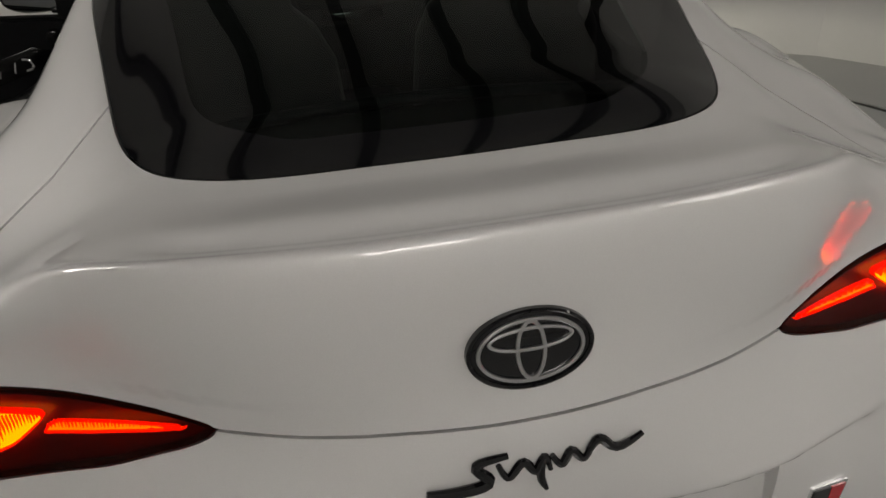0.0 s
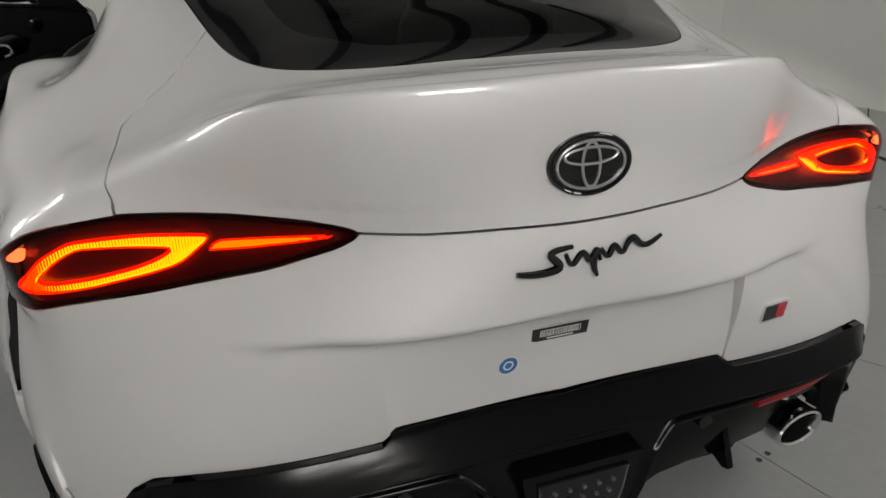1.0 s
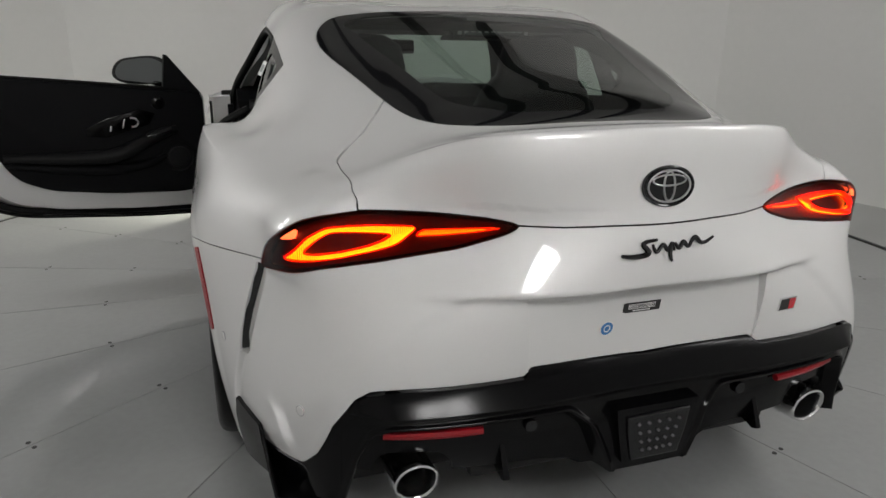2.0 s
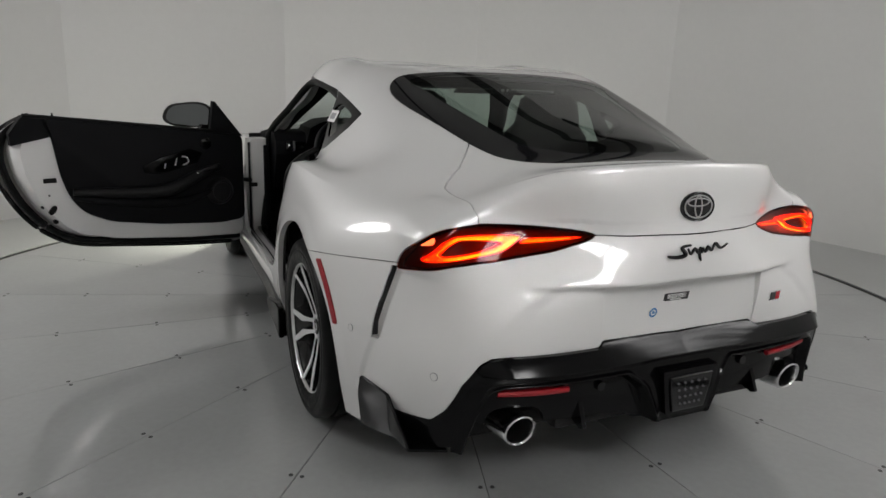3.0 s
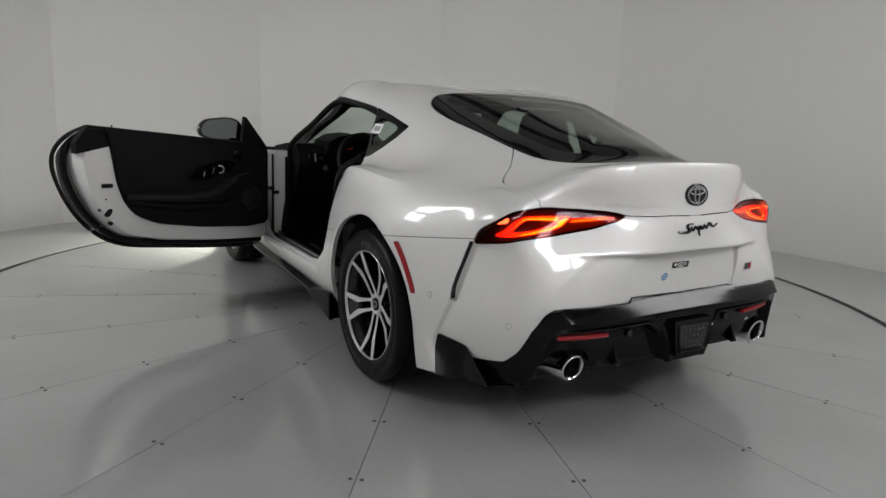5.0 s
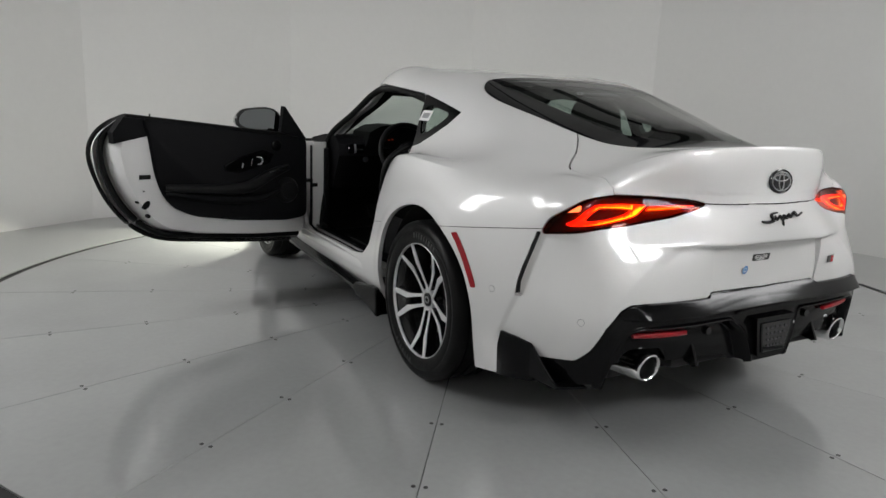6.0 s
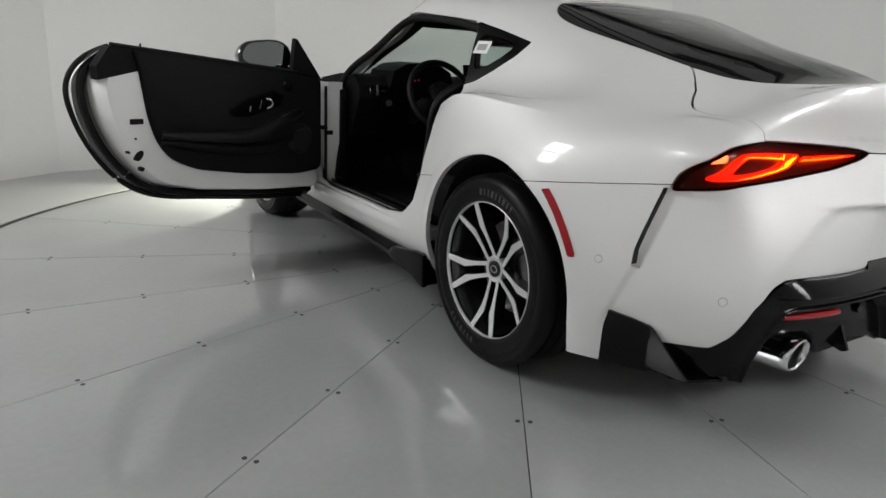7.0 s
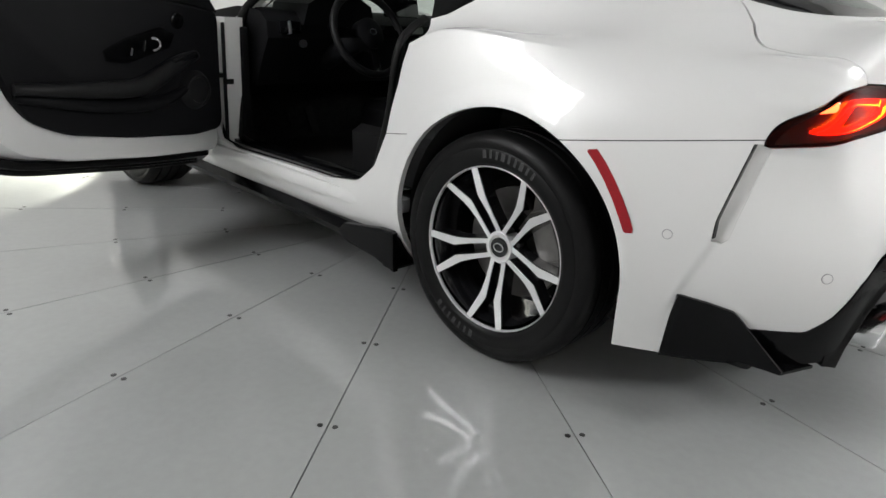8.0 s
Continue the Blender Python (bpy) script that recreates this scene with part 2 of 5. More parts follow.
def loft_bm(sections, closed=True, caps=True):
    """Skins sections of equally many points."""
    bm = bmesh.new()
    rings = [[bm.verts.new(p) for p in s] for s in sections]
    n = len(sections[0])
    for p, q in zip(rings, rings[1:]):
        for i in range(n if closed else n - 1):
            j = (i + 1) % n
            bm.faces.new((p[i], q[i], q[j], p[j]))
    if caps and closed:
        bm.faces.new(rings[0])
        bm.faces.new(rings[-1])
    return bm


def join_bm(*parts):
    """Several bmeshes as one."""
    out = bmesh.new()
    for b in parts:
        me = bpy.data.meshes.new("tmp")
        b.to_mesh(me)
        b.free()
        out.from_mesh(me)
        bpy.data.meshes.remove(me)
    return out


def spline_basis(knots, samples):
    """Natural cubic spline through values at knots, as a matrix from knot values to samples."""
    n = len(knots)
    h = np.diff(knots)
    a, r = np.zeros((n, n)), np.zeros((n, n))
    a[0, 0] = a[-1, -1] = 1
    for i in range(1, n - 1):
        a[i, i - 1:i + 2] = h[i - 1], 2 * (h[i - 1] + h[i]), h[i]
        r[i, i - 1:i + 2] = 6 / h[i - 1], -6 / h[i - 1] - 6 / h[i], 6 / h[i]
    curve = np.linalg.solve(a, r)
    seg = np.clip(np.searchsorted(knots, samples, side="right") - 1, 0, n - 2)
    p, q = (knots[seg + 1] - samples) / h[seg], (samples - knots[seg]) / h[seg]
    rows = np.arange(len(samples))
    m = np.zeros((len(samples), n))
    m[rows, seg] += p
    m[rows, seg + 1] += q
    m += ((p ** 3 - p) * h[seg] ** 2 / 6)[:, None] * curve[seg] + ((q ** 3 - q) * h[seg] ** 2 / 6)[:, None] * curve[seg + 1]
    return m


def glass_height(w, y):
    """Height of the sloping tailgate glass at a half-width and a place along the car."""
    return 1.214 + 0.265 * y - (0.25 - 0.12 * y) * w * w


CROWN_K = np.array((-.60, -.44, -.28, -.12, .04, .20, .28, .36, .44, .56))
CROWN_Z = np.array((1.056, 1.102, 1.1395, 1.179, 1.2215, 1.264, 1.2835, 1.2955, 1.301, 1.305))
CROWN_A = np.array((.38, .36, .28, .205, .155, .105, .080, .045, .02, .0))
CROWN_Y = np.linspace(-.60, .56, 117)
STATIONS = []


def station(*points):
    """One rib of the shell, from the sill to the centreline: eleven (half-width, along, height); None for a height on the glass."""
    STATIONS.append([(w, y, glass_height(w, y) if z is None else z) for w, y, z in points])


def rib(y, *points):
    """A rib in one plane across the car."""
    station(*[(w, y, z) for w, z in points])


def body_grid():
    rib(3.42, (.40, .18), (.45, .30), (.45, .40), (.43, .48), (.40, .53), (.37, .56), (.33, .575), (.27, .59), (.20, .60), (.10, .605), (0, .607))
    rib(3.27, (.60, .18), (.68, .30), (.70, .42), (.68, .53), (.64, .60), (.59, .635), (.52, .65), (.43, .665), (.32, .675), (.17, .68), (0, .685))
    rib(2.92, (.76, .20), (.86, .33), (.875, .47), (.87, .60), (.83, .69), (.77, .735), (.69, .75), (.58, .75), (.43, .765), (.24, .785), (0, .79))
    rib(2.47, (.80, .20), (.90, .33), (.915, .50), (.915, .65), (.89, .76), (.84, .82), (.76, .83), (.64, .82), (.48, .83), (.27, .86), (0, .865))
    rib(2.05, (.80, .20), (.88, .30), (.90, .48), (.90, .65), (.885, .76), (.84, .83), (.77, .86), (.66, .875), (.50, .89), (.28, .905), (0, .91))
    station((.80, 1.62, .20), (.88, 1.62, .28), (.90, 1.62, .45), (.89, 1.62, .64), (.875, 1.62, .755), (.845, 1.62, .83), (.80, 1.61, .865), (.745, 1.57, .90), (.60, 1.60, .975), (.33, 1.68, 1.02), (0, 1.70, 1.035))
    station((.80, 1.33, .20), (.88, 1.33, .27), (.90, 1.33, .43), (.885, 1.33, .64), (.87, 1.33, .755), (.84, 1.33, .84), (.785, 1.33, .89), (.685, 1.34, 1.05), (.57, 1.33, 1.125), (.32, 1.36, 1.165), (0, 1.38, 1.175))
    rib(1.10, (.80, .20), (.88, .27), (.90, .42), (.885, .64), (.87, .76), (.838, .85), (.78, .90), (.70, 1.03), (.615, 1.222), (.37, 1.30), (0, 1.296))
    rib(.80, (.80, .20), (.89, .27), (.905, .42), (.89, .65), (.88, .77), (.847, .865), (.785, .915), (.70, 1.03), (.622, 1.228), (.38, 1.316), (0, 1.307))
    rib(.55, (.80, .20), (.90, .27), (.922, .42), (.903, .64), (.872, .755), (.828, .83), (.757, .890), (.695, 1.04), (.616, 1.217), (.375, 1.312), (0, 1.306))
    station((.86, .27, .17), (.92, .27, .30), (.94, .27, .50), (.942, .27, .68), (.922, .27, .80), (.886, .27, .905), (.792, .27, .922), (.685, .27, 1.05), (.592, .27, 1.195), (.36, .34, 1.292), (0, .47, 1.301))
    station((.88, 0, .17), (.93, 0, .33), (.945, 0, .52), (.945, 0, .69), (.922, 0, .80), (.878, 0, .903), (.780, 0, .926), (.66, 0, 1.04), (.555, .02, 1.15), (.34, .18, None), (0, .42, 1.296))
    station((.885, -.25, .17), (.92, -.25, .33), (.935, -.25, .51), (.938, -.25, .69), (.905, -.25, .805), (.84, -.25, .888), (.75, -.25, .94), (.615, -.24, 1.015), (.505, -.20, 1.095), (.30, .06, None), (0, .38, 1.293))
    station((.845, -.51, .20), (.872, -.51, .35), (.885, -.49, .52), (.862, -.49, .70), (.838, -.48, .80), (.785, -.475, .872), (.675, -.46, .920), (.54, -.44, .985), (.42, -.38, None), (.24, -.08, None), (0, .35, 1.29))
    station((.79, -.66, .22), (.82, -.65, .36), (.83, -.63, .52), (.790, -.645, .72), (.782, -.632, .81), (.735, -.625, .877), (.61, -.61, .920), (.46, -.57, .985), (.35, -.48, None), (.19, -.20, None), (0, .33, 1.288))
    station((.742, -.765, .24), (.768, -.762, .37), (.772, -.755, .51), (.735, -.745, .715), (.738, -.735, .835), (.690, -.70, .885), (.56, -.675, .938), (.425, -.605, .992), (.315, -.51, None), (.17, -.235, None), (0, .32, 1.287))
    station((.68, -.84, .26), (.70, -.845, .38), (.70, -.85, .50), (.665, -.80, .71), (.61, -.758, .862), (.56, -.75, .918), (.49, -.738, .97), (.385, -.64, 1.0), (.28, -.54, None), (.15, -.27, None), (0, .31, 1.285))
    station((.33, -.94, .28), (.33, -.945, .40), (.32, -.93, .53), (.32, -.92, .71), (.304, -.872, .845), (.29, -.88, .93), (.27, -.866, 1.018), (.22, -.70, 1.015), (.16, -.56, None), (.085, -.30, None), (0, .29, 1.282))
    station((0, -.96, .29), (0, -.95, .42), (0, -.915, .55), (0, -.94, .75), (0, -.937, .85), (0, -.92, .93), (0, -.902, 1.025), (0, -.72, 1.023), (0, -.57, None), (0, -.30, None), (0, .28, 1.281))
    c = np.array(STATIONS, dtype=float)
    flip = np.array((-1, 1, 1))
    c = np.concatenate([c, c[-2:-4:-1] * flip])
    c = np.concatenate([c, c[:, -2:-4:-1] * flip], axis=1)
    ku = np.concatenate([[0], np.cumsum(np.linalg.norm(np.diff(c, axis=0), axis=2)[:, 1:8].mean(1))])
    kv = np.concatenate([[0], np.cumsum(np.linalg.norm(np.diff(c, axis=1), axis=2)[9:].mean(0))])
    su = np.concatenate([np.linspace(ku[0], ku[9], 90, endpoint=False), np.linspace(ku[9], ku[18], 240)])
    sv = np.concatenate([np.linspace(kv[0], kv[2], 40, endpoint=False), np.linspace(kv[2], kv[7], 150, endpoint=False), np.linspace(kv[7], kv[10], 70)])
    bu, bv = spline_basis(ku, su), spline_basis(kv, sv)
    g = np.einsum("ai,ijk,bj->abk", bu, c, bv)
    # crest along the rear hip
    along = g[..., 1]
    amp = .0090 * np.clip((.62 - along) / .15, 0, 1) * np.clip((along + .22) / .25, 0, 1)
    ridge = amp * np.exp(-np.abs(sv - kv[5])[None, :] / .013)
    g[..., 0] += .55 * ridge
    g[..., 2] += .83 * ridge
    # evenly crowned roof end and rear glass
    w, y, z = g[..., 0], g[..., 1], g[..., 2]
    mid = np.interp(y, CROWN_Y, spline_basis(CROWN_K, CROWN_Y) @ CROWN_Z)
    drop = np.interp(y, CROWN_Y, spline_basis(CROWN_K, CROWN_Y) @ CROWN_A)

    def ease(a, b, x):
        t = np.clip((x - a) / (b - a), 0, 1)
        return t * t * (3 - 2 * t)

    k = ease(.53, .42, w) * ease(.52, .44, y) * ease(-.57, -.47, y) * (z > .96)
    g[..., 2] += k * (mid - drop * w * w - z)
    return g


# ---- cutting the shell into panels ----
class Shell:
    def __init__(self, v, n, f):
        self.v, self.n, self.f = v, n, f

    def where(self, fn):
        return fn(self.v[:, 0], self.v[:, 1], self.v[:, 2])

    def keep(self, fn):
        """The part on which fn(half-width, along, height) is negative, cut cleanly along its zero line."""
        g = self.where(fn)
        g = np.where(np.abs(g) < 1e-7, -1e-7, g)
        ins_all = g[self.f] < 0
        count = ins_all.sum(1)
        faces, extra_v, extra_n, made = [], [], [], {}
        base = len(self.v)

        def cut(a, b):
            key = (a, b) if a < b else (b, a)
            if key not in made:
                t = g[a] / (g[a] - g[b])
                made[key] = base + len(extra_v)
                extra_v.append(self.v[a] + t * (self.v[b] - self.v[a]))
                extra_n.append(self.n[a] + t * (self.n[b] - self.n[a]))
            return made[key]

        mixed = (count == 1) | (count == 2)
        for t, ins, c in zip(self.f[mixed], ins_all[mixed], count[mixed]):
            if c == 1:
                i = int(np.argmax(ins))
                a, b, d = int(t[i]), int(t[(i + 1) % 3]), int(t[(i + 2) % 3])
                faces.append((a, cut(a, b), cut(a, d)))
            else:
                i = int(np.argmin(ins))
                a, b, d = int(t[i]), int(t[(i + 1) % 3]), int(t[(i + 2) % 3])
                p, q = cut(a, b), cut(a, d)
                faces += [(p, b, d), (p, d, q)]
        v = np.concatenate([self.v, np.array(extra_v).reshape(-1, 3)])
        n = np.concatenate([self.n, np.array(extra_n).reshape(-1, 3)])
        f = np.concatenate([self.f[count == 3], np.array(faces, dtype=int).reshape(-1, 3)])
        used, f = np.unique(f, return_inverse=True)
        return Shell(v[used], n[used], f.reshape(-1, 3))

    def drop(self, fn):
        return self.keep(lambda w, y, z: -fn(w, y, z))

    def moved(self, d):
        """Set proud by d metres along its normals (minus: sunk)."""
        nn = self.n / np.linalg.norm(self.n, axis=1)[:, None]
        v = self.v + d * nn
        v[:, 0] = np.where(self.v[:, 0] < 1e-5, 0, v[:, 0])
        return Shell(v, self.n, self.f)

    def border(self):
        e = np.concatenate([self.f[:, [0, 1]], self.f[:, [1, 2]], self.f[:, [2, 0]]])
        key = np.sort(e, axis=1)
        _, first, num = np.unique(key, axis=0, return_index=True, return_counts=True)
        e = e[first[num == 1]]
        return e[~((self.v[e[:, 0], 0] < 1e-4) & (self.v[e[:, 1], 0] < 1e-4))]


def show(name, shell, mat, parent, label="", sides=(-1, 1), depth=0.012, one=False):
    """Panels on one or both sides of the car, with their edges turned in by depth; one: both sides are one panel."""
    obs, va, na, fa = [], [], [], []
    nn = shell.n / np.linalg.norm(shell.n, axis=1)[:, None]
    e = shell.border() if depth else np.zeros((0, 2), dtype=int)
    for side in sides:
        s = np.array((side, 1, 1))
        ends, inv = np.unique(e, return_inverse=True)
        e2 = inv.reshape(-1, 2)
        k, base = len(ends), len(shell.v)
        v = np.concatenate([shell.v, shell.v[ends], shell.v[ends] - depth * nn[ends]]) * s
        # edge faces take the direction away from the panel
        out = np.zeros((k, 3))
        if k:
            d = shell.v[e[:, 1]] - shell.v[e[:, 0]]
            o = np.cross(d, nn[e[:, 0]])
            np.add.at(out, e2[:, 0], o)
            np.add.at(out, e2[:, 1], o)
            out /= np.maximum(np.linalg.norm(out, axis=1)[:, None], 1e-9)
        n = np.concatenate([nn, out, out]) * s
        f = shell.f.tolist() + [(base + b, base + a, base + k + a, base + k + b) for a, b in e2.tolist()]
        if side < 0:
            f = [t[::-1] for t in f]
        if one:
            shift = sum(map(len, va))
            fa += [[i + shift for i in t] for t in f]
            va.append(v)
            na.append(n)
        else:
            obs.append(put(name, v, f, mat, parent, label, normals=n))
    if one:
        return put(name, np.concatenate(va), fa, mat, parent, label, normals=np.concatenate(na))
    return obs


def inside(px, py, outline):
    """Signed distance to a closed outline, negative within."""
    p = np.array(outline, dtype=float)
    d2 = np.full(px.shape, 1e9)
    odd = np.zeros(px.shape, dtype=bool)
    for (ax, ay), (bx, by) in zip(p, np.roll(p, -1, axis=0)):
        ex, ey = bx - ax, by - ay
        t = np.clip(((px - ax) * ex + (py - ay) * ey) / (ex * ex + ey * ey + 1e-12), 0, 1)
        d2 = np.minimum(d2, (px - ax - t * ex) ** 2 + (py - ay - t * ey) ** 2)
        crossing = (ay > py) != (by > py)
        odd ^= crossing & (px < ax + (py - ay) * ex / (ey if abs(ey) > 1e-9 else 1e-9))
    return np.where(odd, -1, 1) * np.sqrt(d2)


def rounded(points, per=6):
    """A closed outline through points, smoothed."""
    p = np.array(points + points[:3], dtype=float)
    p = np.concatenate([np.array(points[-2:]), p])
    k = np.concatenate([[0], np.cumsum(np.linalg.norm(np.diff(p, axis=0), axis=1))])
    n = len(points)
    s = np.concatenate([np.linspace(k[2 + i], k[3 + i], per, endpoint=False) for i in range(n)])
    return spline_basis(k, s) @ p


def step(a, b, x):
    t = np.clip((x - a) / (b - a), 0, 1)
    return t * t * (3 - 2 * t)


LIPLINE = smooth_line([(0, -.900), (.15, -.892), (.27, -.866), (.36, -.829), (.43, -.780), (.49, -.735), (.55, -.68), (.62, -.60)], 6)


def ledge(w, y, z):
    """Negative below the ledge over the plate."""
    return z - (0.716 - 0.02 * w * w)


def plate_field(w, y, z):
    """Negative in the field for the plate."""
    return np.where(y < -0.7, w + 0.08 * (0.70 - z) - 0.301, 1.0)


def true_normals(shell, near):
    """Normals taken from the faces where near is 1."""
    v = shell.v
    fn = np.cross(v[shell.f[:, 1]] - v[shell.f[:, 0]], v[shell.f[:, 2]] - v[shell.f[:, 0]])
    n = np.zeros_like(v)
    for k in range(3):
        np.add.at(n, shell.f[:, k], fn)
    n /= np.maximum(np.linalg.norm(n, axis=1)[:, None], 1e-12)
    n[v[:, 0] < 1e-4, 0] = 0
    return Shell(v, near[:, None] * n + (1 - near[:, None]) * shell.n, shell.f)


def sink_plate(shell):
    """The field under the ledge, pressed in with upright sides."""
    field, surround = shell.keep(plate_field), shell.drop(plate_field)
    field.v[:, 1] += 0.020 - 0.016 * step(0.69, 0.552, field.v[:, 2])
    field = true_normals(field, np.ones(len(field.v)))
    surround = true_normals(surround, step(0.36, 0.30, surround.v[:, 0]) * (surround.v[:, 1] < -0.7))
    return both(surround, field)


def both(*shells):
    at = np.cumsum([0] + [len(s.v) for s in shells])
    return Shell(np.concatenate([s.v for s in shells]), np.concatenate([s.n for s in shells]), np.concatenate([s.f + k for s, k in zip(shells, at)]))


def build_shell():
    g = body_grid()
    g[..., 0] = np.maximum(g[..., 0], 0)
    w, y, z = g[..., 0], g[..., 1], g[..., 2]
    # raised edge of the ducktail, with a hollow before it
    lipw, lipy = LIPLINE[:, 0], LIPLINE[:, 1]
    d = y - np.interp(w, lipw, lipy)
    d = d * np.interp(w, (0, .27, .43, .54), (1, .97, .85, .66))
    fade = step(0.53, 0.34, w) * (z > 0.88) * (d > -0.10)
    g[..., 2] += fade * (0.013 * np.exp(-(d / 0.013) ** 2) - 0.010 * np.exp(-((d - 0.045) / 0.020) ** 2) * step(0.40, 0.28, w))
    g[..., 1] -= fade * 0.006 * np.exp(-(d / 0.015) ** 2)
    # crest of the wing running down to the lamp
    g[..., 2] += 0.007 * np.exp(-((w - 0.665) / 0.030) ** 2) * step(-0.50, -0.60, y) * step(0.85, 0.88, z)
    # outer rim of the tail lamp stands out
    g[..., 0] += 0.004 * np.exp(-((z - 0.825) / 0.022) ** 2) * step(-0.56, -0.66, y) * step(0.66, 0.72, w)
    # overhanging shelf over the plate, running out to the sides
    rise = np.where(z > .716, np.clip((.850 - z) / .134, 0, 1) ** 1.2, np.exp(-((z - .716) / .010) ** 2))
    g[..., 1] -= 0.022 * rise * step(0.56, 0.26, w) * (y < -0.70)
    # middle of the bumper inset behind a soft crease that runs down to the black band
    crease = np.interp(z, (.50, .54, .60, .66, .70, .716), (.68, .645, .585, .515, .45, .39))
    g[..., 1] += 0.007 * step(-0.022, 0.052, crease - w) * step(.724, .708, z) * (y < -0.70)
    # bumper corner set back behind the side panel
    fold = -0.585 + 0.40 * (0.52 - np.minimum(z, 0.52)) - 0.22 * (np.maximum(z, 0.52) - 0.52)
    back = fold - y
    g[..., 0] -= 0.009 * step(0.0, 0.014, back) * np.exp(-np.maximum(back, 0) / 0.08) * step(0.62, 0.72, w) * step(0.30, 0.38, z) * step(0.735, 0.715, z)
    # crease along the wheel arch
    lip = step(0.05, 0.0, np.abs(np.hypot(y + 0.02, z - 0.35) - 0.40)) * (w > 0.7) * step(0.25, 0.45, z)
    g[..., 0] += 0.004 * lip
    nu, nv = g.shape[:2]
    tu, tv = np.gradient(g, axis=0), np.gradient(g, axis=1)
    n = np.cross(tv, tu)
    n[:, -1, 0] = 0
    n[-1, :, 0] = 0
    n /= np.maximum(np.linalg.norm(n, axis=2)[..., None], 1e-12)
    if n[200, 60, 0] < 0:
        n = -n
    i = np.arange(nu * nv).reshape(nu, nv)
    a, b, c, d = i[:-1, :-1].ravel(), i[1:, :-1].ravel(), i[1:, 1:].ravel(), i[:-1, 1:].ravel()
    f = np.concatenate([np.stack([a, b, c], 1), np.stack([a, c, d], 1)])
    v, n = g.reshape(-1, 3), n.reshape(-1, 3)
    fn = np.cross(v[f[:, 1]] - v[f[:, 0]], v[f[:, 2]] - v[f[:, 0]])
    flip = (fn * n[f[:, 0]]).sum(1) < 0
    f[flip] = f[flip][:, ::-1]
    return Shell(v, n, f)


SHELL = build_shell()


# outlines, in the car's own plan: (along, height) from the side, (half-width, height) from behind, (half-width, along) from above
def arch(cy, cz, r):
    return lambda w, y, z: np.where(w < 0.6, 1.0, np.where(z > cz, np.hypot(y - cy, z - cz), np.abs(y - cy) + 0.07 * (cz - z)) - r)


LAMP = fillet([(.795, .726), (.776, .735), (.697, .759), (.575, .774), (.421, .801), (.33, .829), (.297, .848), (.340, .857), (.455, .8635), (.605, .869), (.686, .861), (.726, .850), (.763, .824), (.783, .780)], .02)
LOOP_OUT = fillet([(.763, .764), (.730, .769), (.650, .779), (.575, .794), (.535, .805), (.488, .839), (.582, .841), (.672, .839), (.712, .820)], .014)
LOOP_IN = fillet([(.724, .787), (.700, .785), (.646, .791), (.596, .801), (.564, .811), (.540, .824), (.597, .827), (.664, .829), (.693, .814)], .010)
BAR = [(.502, .8205), (.484, .8335), (.334, .8425), (.340, .8390), (.381, .832), (.444, .8245)]
MARKER = [(.764, .810), (.755, .829), (.729, .838), (.734, .818)]
REAR_GLASS = rounded([(0, .262), (.20, .262), (.36, .255), (.47, .228), (.525, .18), (.545, .09), (.508, -.15), (.455, -.375), (.395, -.545), (.35, -.60), (.27, -.645), (.12, -.675), (0, -.684), (-.12, -.675), (-.27, -.645), (-.4, 0), (-.2, .262)])
HATCH = [(-.2, .8475), (.0, .8475), (.12, .8485), (.22, .846), (.304, .847), (.36, .8595), (.461, .8655), (.6065, .8705), (.6055, .890), (.612, .906), (.606, .930), (.53, .982), (.452, 1.052), (.40, 1.30), (-.2, 1.30)]
BLACKLINE = [(-.2, .543), (.0, .543), (.278, .553), (.300, .536), (.56, .536), (.615, .532), (.645, .515), (.688, .455), (.717, .376), (.745, .331), (.80, .317), (1.1, .31), (1.1, -.2), (-.2, -.2)]
SIDE_OPEN = [(.455, .942), (.42, .87), (.41, .75), (.43, .60), (.485, .485), (.57, .418), (.75, .392), (1.38, .382), (1.50, .40), (1.55, .48), (1.60, .70), (1.595, .84), (1.565, .897), (1.33, 1.075), (1.125, 1.222), (1.02, 1.234), (.81, 1.214), (.53, 1.186), (.495, 1.155)]
DLO = [(1.565, .897), (1.33, 1.075), (1.125, 1.222), (1.02, 1.234), (.81, 1.214), (.53, 1.186), (.345, 1.148), (.20, 1.113), (.172, 1.106), (.178, 1.095), (.217, 1.051), (.293, .998), (.385, .956), (.455, .940), (.80, .915), (1.2, .905)]
QUARTER = [(.53, 1.186), (.345, 1.148), (.20, 1.113), (.172, 1.106), (.178, 1.095), (.217, 1.051), (.30, .998), (.385, .956), (.455, .940), (.495, 1.155)]
QUARTER_PANE = fillet([(.475, 1.105), (.43, 1.135), (.30, 1.112), (.235, 1.092), (.30, 1.04), (.385, 1.00), (.43, 1.00)], .03)
VENT = [(-.615, .735), (-.648, .735), (-.612, .520), (-.600, .508), (-.582, .512), (-.582, .56)]
MARKLAMP = [(-.283, .677), (-.308, .682), (-.333, .654), (-.360, .617), (-.386, .575), (-.407, .535), (-.422, .500), (-.400, .496), (-.384, .530), (-.363, .570), (-.337, .612), (-.310, .648)]


def rear_glass(w, y, z):
    return np.where(z < 0.97, 1.0, inside(w, y, REAR_GLASS))


def lamp(w, y, z):
    return np.where((y > -0.55) | (w < 0.2), 1.0, inside(w, z, LAMP))


def hatch(w, y, z):
    return np.where(y > -0.30, 1.0, inside(w, z, HATCH))


